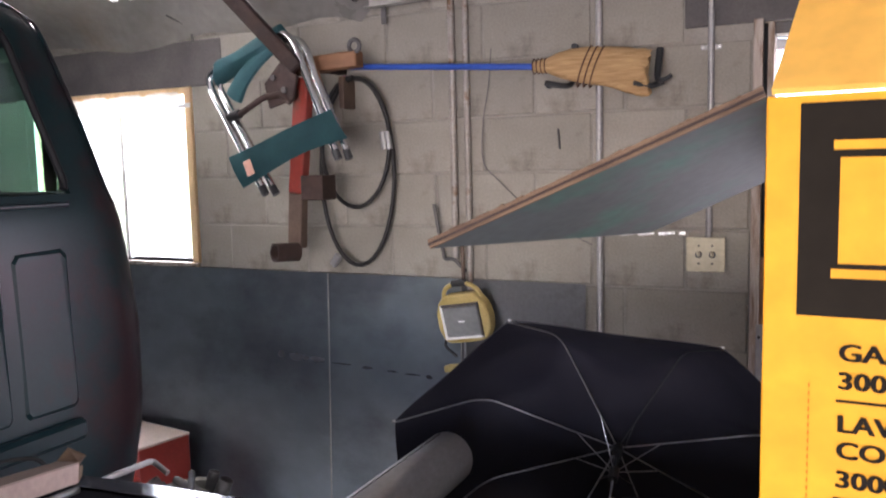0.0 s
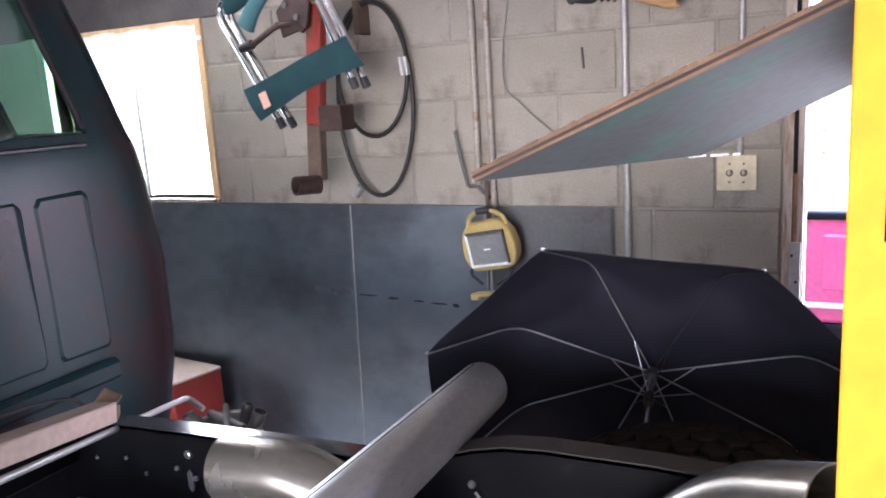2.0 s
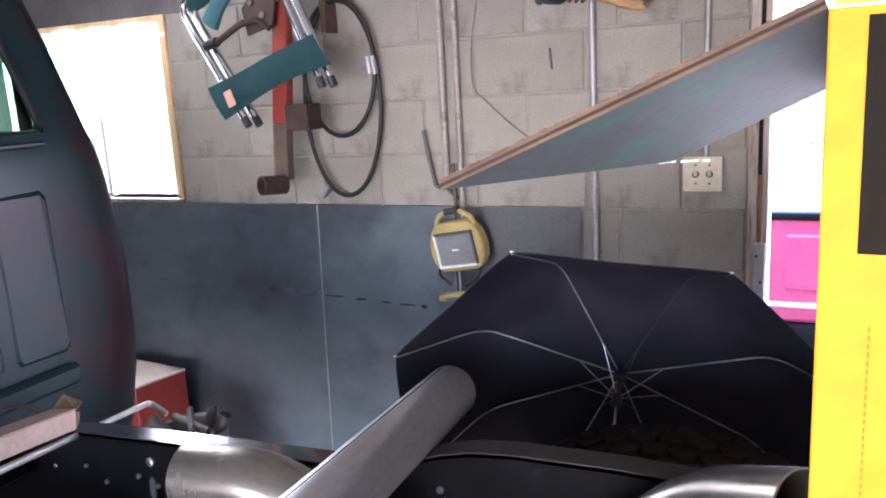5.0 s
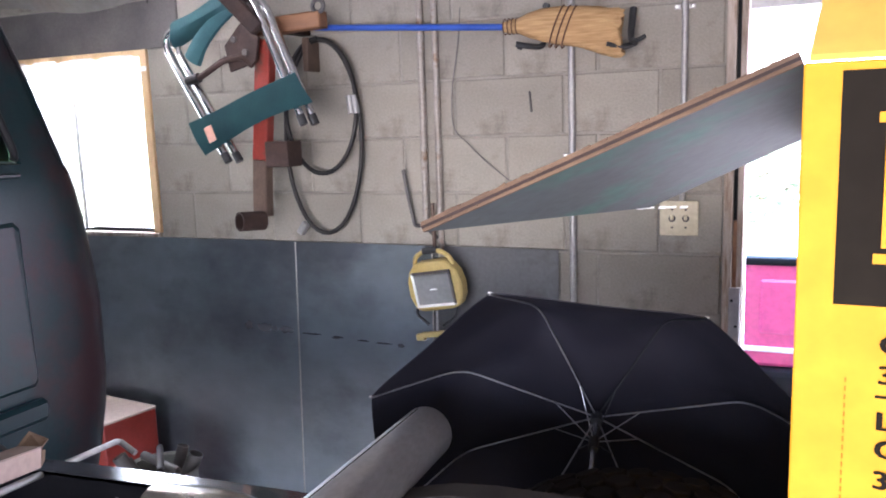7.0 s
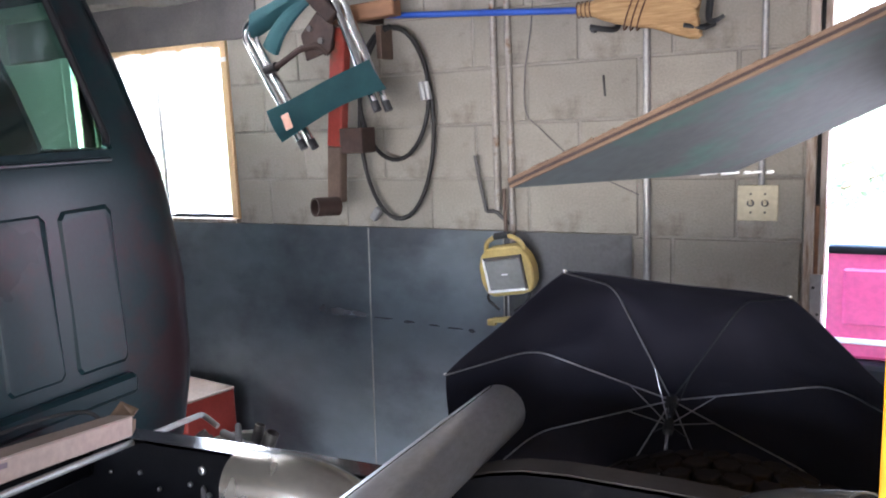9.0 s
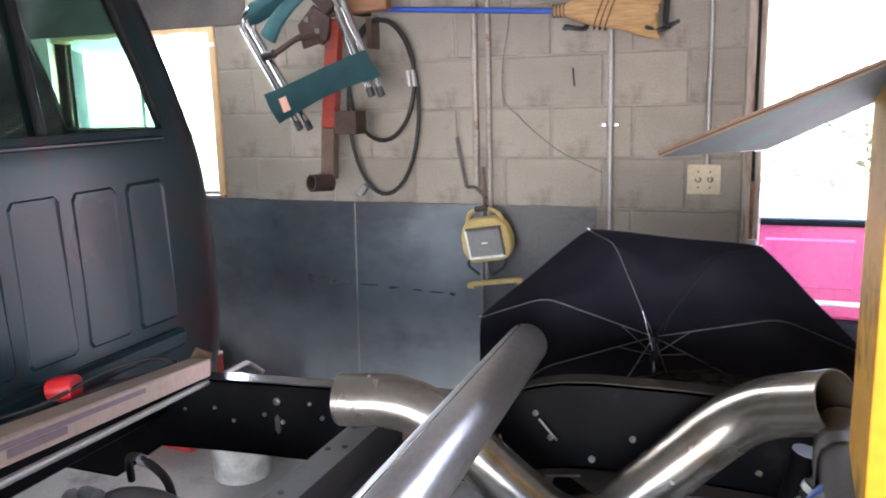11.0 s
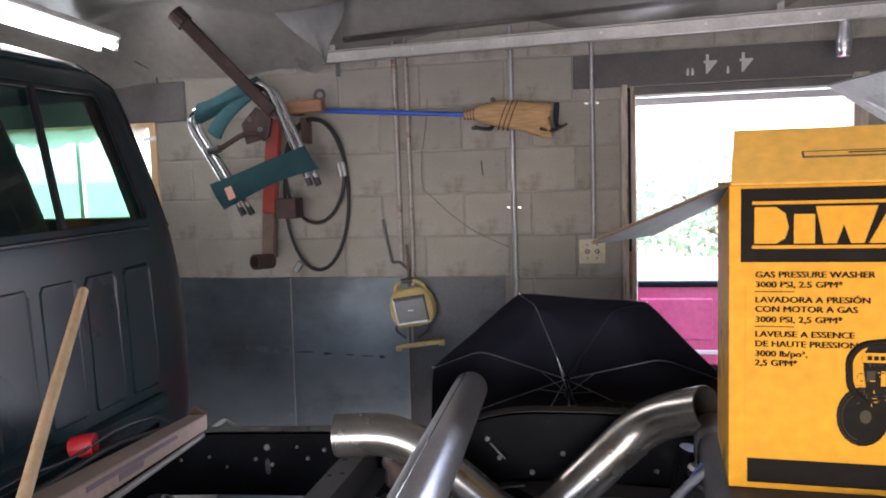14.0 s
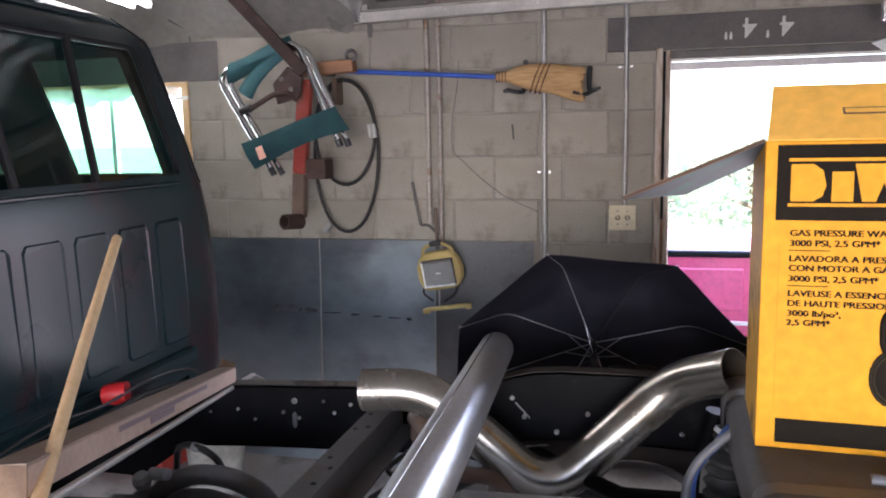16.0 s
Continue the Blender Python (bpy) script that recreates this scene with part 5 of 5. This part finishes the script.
for k, (x, z, rx, rz, mat) in enumerate(((2.121, 1.262, .045, .057, "carton_ink"), (2.126, 1.262, .010, .013, "print_grey"), (2.286, 1.252, .055, .060, "carton_ink"), (2.286, 1.252, .012, .014, "print_grey"), (2.31, 1.43, .05, .032, "carton_ink"), (2.31, 1.43, .030, .018, "print_grey"))):
    part("print_disc", prism(disc(x, z, rx, rz), "y", FY - .0006 - .0003 * k, FY - .0002 - .0003 * k), mat, pic)
loop = filleted([(2.128, FY, 1.285), (2.098, FY, 1.315), (2.096, FY, 1.375), (2.118, FY, 1.400), (2.17, FY, 1.406)], .02)
part("print_tube", sweep(loop, .0065, 6), "carton_ink", pic)
part("print_tube", sweep(filleted([(2.17, FY, 1.385), (2.215, FY, 1.372), (2.232, FY, 1.34), (2.228, FY, 1.30)], .02), .005, 6), "print_grey", pic)
for a in ((2.118, 2.185, 1.366, 1.384, "carton_yellow"), (2.150, 2.158, 1.322, 1.350, "carton_yellow"), (2.108, 2.120, 1.352, 1.364, "carton_yellow"), (2.174, 2.194, 1.298, 1.318, "print_grey"), (2.126, 2.140, 1.330, 1.350, "print_grey"), (2.198, 2.24, 1.336, 1.362, "print_grey"), (2.112, 2.120, 1.322, 1.340, "carton_yellow"), (2.25, 2.34, 1.395, 1.40, "print_grey"), (2.16, 2.19, 1.40, 1.404, "print_grey")):
    print_box("print_highlight", a[0], a[1], a[2], a[3], a[4], .0028, pic)
part("print_highlight", obox((2.205, FY - .003, 1.285), (2.255, FY - .003, 1.315), .001, .006), "carton_yellow", pic)
prng = random.Random(9)
specks = {"carton_yellow": [], "print_grey": []}
for k in range(90):
    x, z = prng.uniform(2.108, 2.236), prng.uniform(1.282, 1.362)
    w, h = (prng.uniform(.002, .010), prng.uniform(.0007, .002)) if k % 3 else (prng.uniform(.0007, .002), prng.uniform(.002, .010))
    specks["carton_yellow" if k % 4 == 0 else "print_grey"].append(box(x, x + w, FY - .0042 - .00001 * k, FY - .0036, z, z + h))
for k in range(26):
    a = 2.0 + 2.4 * k / 25
    for q in (.80, .92):
        x, z = 2.121 + .045 * q * math.cos(a), 1.262 + .057 * q * math.sin(a)
        specks["print_grey"].append(box(x - .0014, x + .0014, FY - .0042, FY - .0036, z - .0010, z + .0010))
for mat, bits in specks.items():
    part("engraved_print", joined(*bits), mat, pic, "fine engraved strokes of the printed machine")
part("plate_print", joined(*[box(2.126 + .011 * k, 2.134 + .011 * k, FY - .0046, FY - .0040, 1.371, 1.379) for k in range(5)]), "carton_ink", pic, "short black bars on a printed plate")
part("dotted_print", joined(*[box(1.9142, 1.9153, FY, FY + .001, 1.18 + .0055 * k, 1.1828 + .0055 * k) for k in range(60)]), "carton_orange", bx, "faint dotted print along the edge")

# the carton stands a little askew on the tank
bx.rotation_euler = (0, 0, radians(-3))
bx.location = (2.1425, 1.037, 1.11)

# ---- things lying in the bed space ----
cb = thing("long_carton", (.5, 1.2, .95), "long flat dusty cardboard carton lying towards the cab", "carton")
C0, C1 = Vector((.405, 1.545, 1.000)), Vector((.854, .187, 1.282))
dc = (C1 - C0).normalized()
up = Vector((0, 0, 1))
sd = dc.cross(up).normalized()
tp = sd.cross(dc)
if sd.x > 0:
    sd = -sd
cc = sd * .029 - tp * .022
part("carton_body", obox(C0 + cc, C1 + cc, .058, .044, .002), "kraft_pale", cb, "pale printed side")
part("carton_top", obox(C0 + sd * .029 + tp * .0015, C1 + sd * .029 + tp * .0015, .056, .003), "kraft_dusty", cb, "dusty brown top")
part("printed_stripe", obox(C0.lerp(C1, .28) - tp * .012 - sd * .001, C0.lerp(C1, .75) - tp * .012 - sd * .001, .002, .010), "ink_blue", cb)
part("printed_stripe", obox(C0.lerp(C1, .50) - tp * .026 - sd * .001, C0.lerp(C1, .62) - tp * .026 - sd * .001, .002, .014), "ink_blue", cb)
part("end_flap", slab([C0 + tp * .002, C0 + sd * .058 + tp * .002, C0 + sd * .052 - dc * .035 + tp * .03, C0 + sd * .01 - dc * .04 + tp * .012], .003), "kraft", cb, "torn open brown end flap")
part("end_flap", slab([C0 - tp * .004 + sd * .003, C0 - tp * .040 + sd * .003, C0 - tp * .030 - dc * .016 + sd * .006, C0 - tp * .008 - dc * .018 + sd * .006], .003), "kraft", cb)
part("end_face", obox(C1 + cc - dc * .001, C1 + cc + dc * .002, .058, .046), "kraft", cb, "brown torn end")
rod = thing("bent_rod", (.5, 1.2, .95), "thin bright steel rod with a hooked end", "rod")
part("bar", sweep(filleted([(.345, 1.865, .848), (.288, 1.868, .874), (.498, 1.163, 1.0), (.755, .305, 1.155)], .02), .0078, 10), "galv_track", rod, "", True)
stick = thing("wooden_stick", (.895, .131, 1.206), "plain pale wooden stick leaning up beside the long carton", "stick")
part("shaft", sweep([(.895, .131, 1.206), (.700, .500, 1.356), (.508, .87, 1.505)], .0108, 14), "wood", stick, "", True)
rc = thing("red_plug", (.2, 1.22, .93), "red plastic cap on the cab's cable loom", "plug")
part("cap", lathe((.105, 1.29, .975), (.9, .3, .05), [(0, .0), (0, .028), (.03, .034), (.07, .034), (.073, .0)], 14), "red_plastic", rc, "", True)
lm = thing("cable_loom", (.14, 1.3, .93), "black cable loom along the bottom of the cab", "cable")
part("loom", sweep(smooth_path([(.14, .75, .95), (.15, 1.0, .985), (.17, 1.2, .975), (.19, 1.4, .995), (.23, 1.55, .985), (.30, 1.56, .945)]), .005, 8), "rubber", lm, "", True)
part("loom", sweep(smooth_path([(.16, .8, .935), (.18, 1.1, .945), (.21, 1.35, .965), (.27, 1.52, .96)]), .009, 8), "rubber", lm, "", True)
fh = thing("filler_hose", (.6, 1.1, .75), "thick dark ribbed filler hose bending over the chassis", "hose")
part("hose", sweep(smooth_path([(.36, 1.16, .745), (.43, 1.12, .80), (.52, 1.10, .842), (.62, 1.09, .848), (.70, 1.10, .815), (.74, 1.12, .75)]), .027, 14), "frame_grey", fh, "", True)
cl = thing("pipe_coupling", (.38, 1.12, .80), "bright metal pipe coupling beside the hose", "coupling")
part("barrel", sweep([(.39, 1.10, .835), (.45, 1.08, .845)], .016, 14), "conduit", cl, "", True)
part("knob", lathe((.36, 1.10, .80), (0, -.4, 1), [(0, 0), (0, .022), (.02, .026), (.035, .018), (.036, 0)], 14), "conduit", cl, "", True)
vh = thing("vent_hose", (.55, 1.2, .78), "thin dark vent hose looped between the chassis rails", "hose")
part("hose", sweep(smooth_path([(.33, 1.30, .76), (.37, 1.26, .84), (.45, 1.22, .868), (.53, 1.20, .84), (.56, 1.19, .77)]), .010, 10), "rubber", vh, "", True)
part("clip", sweep([(.44, 1.223, .866), (.47, 1.216, .864)], .0125, 12), "conduit", vh, "bright hose clip", True)
bt = thing("bracket", (.80, 1.30, .80), "dusty brown cast bracket bolted beside the crossmember", "bracket")
part("arm", sweep(smooth_path([(1.02, 1.48, .90), (1.05, 1.42, .915), (1.09, 1.38, .88), (1.10, 1.34, .82)]), .024, 10), "bare_brown", bt, "", True)
part("bolt", lathe((1.05, 1.42, .937), (0, -.2, 1), [(0, 0), (0, .012), (.010, .012), (.011, 0)], 6), "nickel", bt)
for dy, mat, nm, lab in ((0, "grey_hose", "grey_hose", "grey rubber hose looping down beside the carton"), (.035, "blue_hose", "blue_hose", "blue hose looping behind a grey one")):
    hz = thing(nm, (1.78, 1.15 + dy, .86), lab, "hose")
    part("hose", sweep(smooth_path([(1.775 + dy * .4, 1.15 + dy, .70), (1.772 + dy * .4, 1.15 + dy, .88), (1.786 + dy * .4, 1.15 + dy, .945), (1.818 + dy * .5, 1.15 + dy, .993), (1.872, 1.15 + dy, 1.045), (1.92, 1.17 + dy, 1.064), (1.98, 1.24 + dy, 1.05)]), .0105, 10), mat, hz, "", True)
jug = thing("white_bottle", (1.90, 1.33, .80), "small white plastic reservoir behind the hoses", "bottle")
part("bottle_body", lathe((1.865, 1.36, .76), (.1, 0, 1), [(0, 0), (0, .05), (.10, .055), (.16, .045), (.19, .02), (.215, .02), (.216, 0)], 16), "white_can", jug, "", True)

ih = thing("intake_hose", (1.9, 1.25, .85), "black ribbed rubber hose under the end of the tailpipe", "hose")
rib_path = smooth_path([(1.86, 1.24, .78), (1.868, 1.245, .90), (1.885, 1.25, .985), (1.93, 1.27, 1.03), (2.0, 1.32, 1.03)], 12)
part("hose", sweep(rib_path, [.044 + .006 * math.cos(k * 1.9) for k in range(len(rib_path))], 18), "rubber", ih, "", True)
part("hose_clamp", sweep([rib_path[len(rib_path) // 2], rib_path[len(rib_path) // 2 + 2]], .053, 20), "conduit", ih, "bright steel hose clamp", True)

# ---- things on the floor by the wall ----
tc = thing("tool_chest", (-1.0, 2.94, 0), "red steel tool chest with a dusty pale lid", "tool chest")
foot = [(-.764, 2.781), (-.711, 3.038), (-1.25, 3.10), (-1.30, 2.84)]
part("chest_body", prism(foot, "z", 0, .438, .004), "red_metal", tc)
part("lid", prism([(-1.0 + (x + 1.0) * 1.01, 2.94 + (y - 2.94) * 1.02) for x, y in foot], "z", .438, .450, .003), "dusty_top", tc, "dusty pale lid")
bk = thing("scrap_bucket", (-.39, 2.70, 0), "stained pale bucket full of short pipe offcuts", "bucket")
part("bucket_body", lathe((-.39, 2.70, 0), (0, 0, 1), [(0, 0), (0, .128), (.10, .134), (.325, .150), (.338, .158), (.345, .156), (.335, .146), (.20, .138), (.20, 0)], 32), "bucket", bk, "", True)
for p, q, r in (((-.41, 2.66, .21), (-.50, 2.60, .415), .028), ((-.38, 2.66, .21), (-.49, 2.63, .39), .02), ((-.34, 2.74, .21), (-.27, 2.78, .385), .03), ((-.41, 2.78, .21), (-.37, 2.82, .39), .024), ((-.36, 2.64, .21), (-.30, 2.60, .37), .02), ((-.49, 2.72, .372), (-.26, 2.66, .362), .018), ((-.46, 2.78, .385), (-.31, 2.62, .375), .014)):
    part("pipe_offcut", sweep([p, q], r, 14, wall=.004), "frame_grey", bk, "dark pipe offcut", True)

# ---- outside ----
solo("ground", box(-400, 400, WALL + .2, 800, -.12, -.02), "grass", "sunlit grass reaching to the distance", "ground", kind="structure")
solo("drive", box(-6, 9, WALL + .2, 8.5, -.06, -.005), "gravel", "pale sunlit gravel drive", "ground", kind="structure")
rt = thing("parked_pickup", (3.6, 4.9, 0), "bright red pickup parked outside the doorway", "truck")
TY = 4.25
part("bed_side", box(.95, 4.6, TY, TY + .05, .50, 1.0, .02, seg=2), "red_car", rt, "bright red bed side")
part("bed_rail", box(.93, 4.62, TY - .012, TY + .07, .985, 1.02, .012, seg=2), "black_trim", rt)
for k in range(4):
    part("stamped_panel", box(1.32 + .5 * k, 1.75 + .5 * k, TY - .012, TY + .01, .66, .92, .01), "red_car", rt)
part("side_moulding", box(.95, 4.6, TY - .014, TY + .01, .575, .60, .005), "white_edge", rt, "pale side moulding")
part("rear_bumper", box(.85, 4.55, TY - .05, TY + .2, .30, .50, .03, seg=2), "black_trim", rt, "dark lower sill")
part("bed_body", box(.96, 4.6, TY + .05, TY + 1.6, .50, .98, .02), "red_car", rt)
part("cab", prism([(4.6, .5), (6.4, .5), (6.4, 1.0), (5.9, 1.1), (5.5, 1.62), (4.75, 1.64), (4.6, 1.05)], "y", TY + .02, TY + 1.6, .03), "red_car", rt)
for x in (3.6, 5.7):
    w2 = part("wheel", lathe((x, TY - .02, .36), (0, 1, 0), [(0, 0), (0, .20), (.02, .22), (.0, .26), (.0, .34), (.03, .36), (.2, .36), (.2, 0)], 28), "tyre", rt, "", True)


def shrub(x, y, h, r, seed):
    q = random.Random(seed)
    s = thing("tree", (x, y, -.02), "leafy green tree in full sun beyond the drive", "tree", "trees beyond the drive")
    bms = [sweep(smooth_path([(x, y, -.05), (x + .05, y, h * .3), (x - .05, y + .05, h * .65)], 4), [.09 - .006 * k for k in range(9)], 8)]
    for k in range(6):
        a = q.uniform(0, 6.28)
        z = h * q.uniform(.25, .6)
        bms.append(sweep([(x, y, z), (x + math.cos(a) * r * .7, y + math.sin(a) * r * .7, z + h * .25)], [.035, .01], 6))
    part("trunk", joined(*bms), "bark", s, "", True)
    verts, faces = [], []
    for k in range(1500):
        a, b, c = q.uniform(0, 6.28), q.uniform(-1, 1), q.random() ** .4
        f = 1 + .35 * noise.noise(Vector((math.cos(a) * 2 + seed, math.sin(a) * 2, b * 2)))
        p = Vector((x + math.cos(a) * math.sqrt(1 - b * b) * r * c * f, y + math.sin(a) * math.sqrt(1 - b * b) * r * c * f, h * .55 + b * h * .48 * c * f))
        if p.z < .05:
            continue
        n1 = Vector((q.uniform(-1, 1), q.uniform(-1, 1), q.uniform(-1, 1))).normalized() * .085
        n2 = n1.orthogonal().normalized() * .04
        i = len(verts)
        verts += [p - n1, p + n2, p + n1, p - n2]
        faces.append((i, i + 1, i + 2, i + 3))
    me = bpy.data.meshes.new("crown")
    me.from_pydata([tuple(p) for p in verts], [], faces)
    me.materials.append(M["leaf"])
    o = new("crown", me)
    o.parent = s
    o.location = -ORIGIN[s]


for k, (x, y, h, r) in enumerate(((-4.2, 10.5, 2.0, 1.7), (-1.4, 11.5, 1.75, 1.6), (1.2, 10.8, 1.6, 1.5), (3.2, 11.6, 1.9, 1.6), (5.6, 10.9, 1.55, 1.5), (8.2, 12.2, 2.0, 1.8))):
    shrub(x, y, h, r, k + 3)

# ---- wall blocks ----
BLOCKS = {}


def block_mesh(length, height):
    key = (round(length, 3), round(height, 3))
    if key not in BLOCKS:
        bm = bmesh.new()
        c = .004
        back = [bm.verts.new((sx * length / 2, .02, sz * height / 2)) for sx, sz in ((-1, -1), (1, -1), (1, 1), (-1, 1))]
        mid = [bm.verts.new((sx * length / 2, c, sz * height / 2)) for sx, sz in ((-1, -1), (1, -1), (1, 1), (-1, 1))]
        front_v = [bm.verts.new((sx * (length / 2 - c), 0, sz * (height / 2 - c))) for sx, sz in ((-1, -1), (1, -1), (1, 1), (-1, 1))]
        for a, b in ((back, mid), (mid, front_v)):
            for i in range(4):
                bm.faces.new((a[i], a[(i + 1) % 4], b[(i + 1) % 4], b[i]))
        bm.faces.new(front_v)
        bmesh.ops.recalc_face_normals(bm, faces=bm.faces)
        me = bpy.data.meshes.new("block")
        bm.to_mesh(me)
        bm.free()
        me.materials.append(M["block"])
        BLOCKS[key] = me
    return BLOCKS[key]


JOINT = .008
brng = random.Random(11)
for c in range(-1, 12):
    z0, z1 = max(.003, BED + c * COURSE + JOINT / 2), min(2.69, BED + (c + 1) * COURSE - JOINT / 2)
    holes = []
    if z1 > WIN[2] and z0 < WIN[3] - .02:
        holes.append((WIN[0] - .04, WIN[1] + .042))
    if c == 9:
        holes += [(-2.3, -.545), (1.49, 3.0)]
    if c < 9:
        holes.append((DOOR[0] - .062, DOOR[1] + .062))
    # running bond from the window to the conduit, then a cut block up to the door jamb
    last, cut = (1.163, 1.498) if c % 2 else (.945, 1.284)
    joints = [last - LENGTH * k for k in range(9, -1, -1)] + [cut + LENGTH * k for k in range(8)]
    for j0, j1 in zip(joints, joints[1:]):
        pieces = [(j0 + JOINT / 2, j1 - JOINT / 2)]
        for h0, h1 in holes:
            nxt = []
            for p, q in pieces:
                if q <= h0 or p >= h1:
                    nxt.append((p, q))
                else:
                    if p < h0 - .03:
                        nxt.append((p, h0 - .004))
                    if q > h1 + .03:
                        nxt.append((h1 + .004, q))
            pieces = nxt
        for p, q in pieces:
            if p > X1 or q > X1 - .01:
                continue
            o = new("block", block_mesh(q - p, z1 - z0))
            o.parent = wall_north
            o.location = ((p + q) / 2, WALL + brng.uniform(-.0015, .0015), (z0 + z1) / 2)
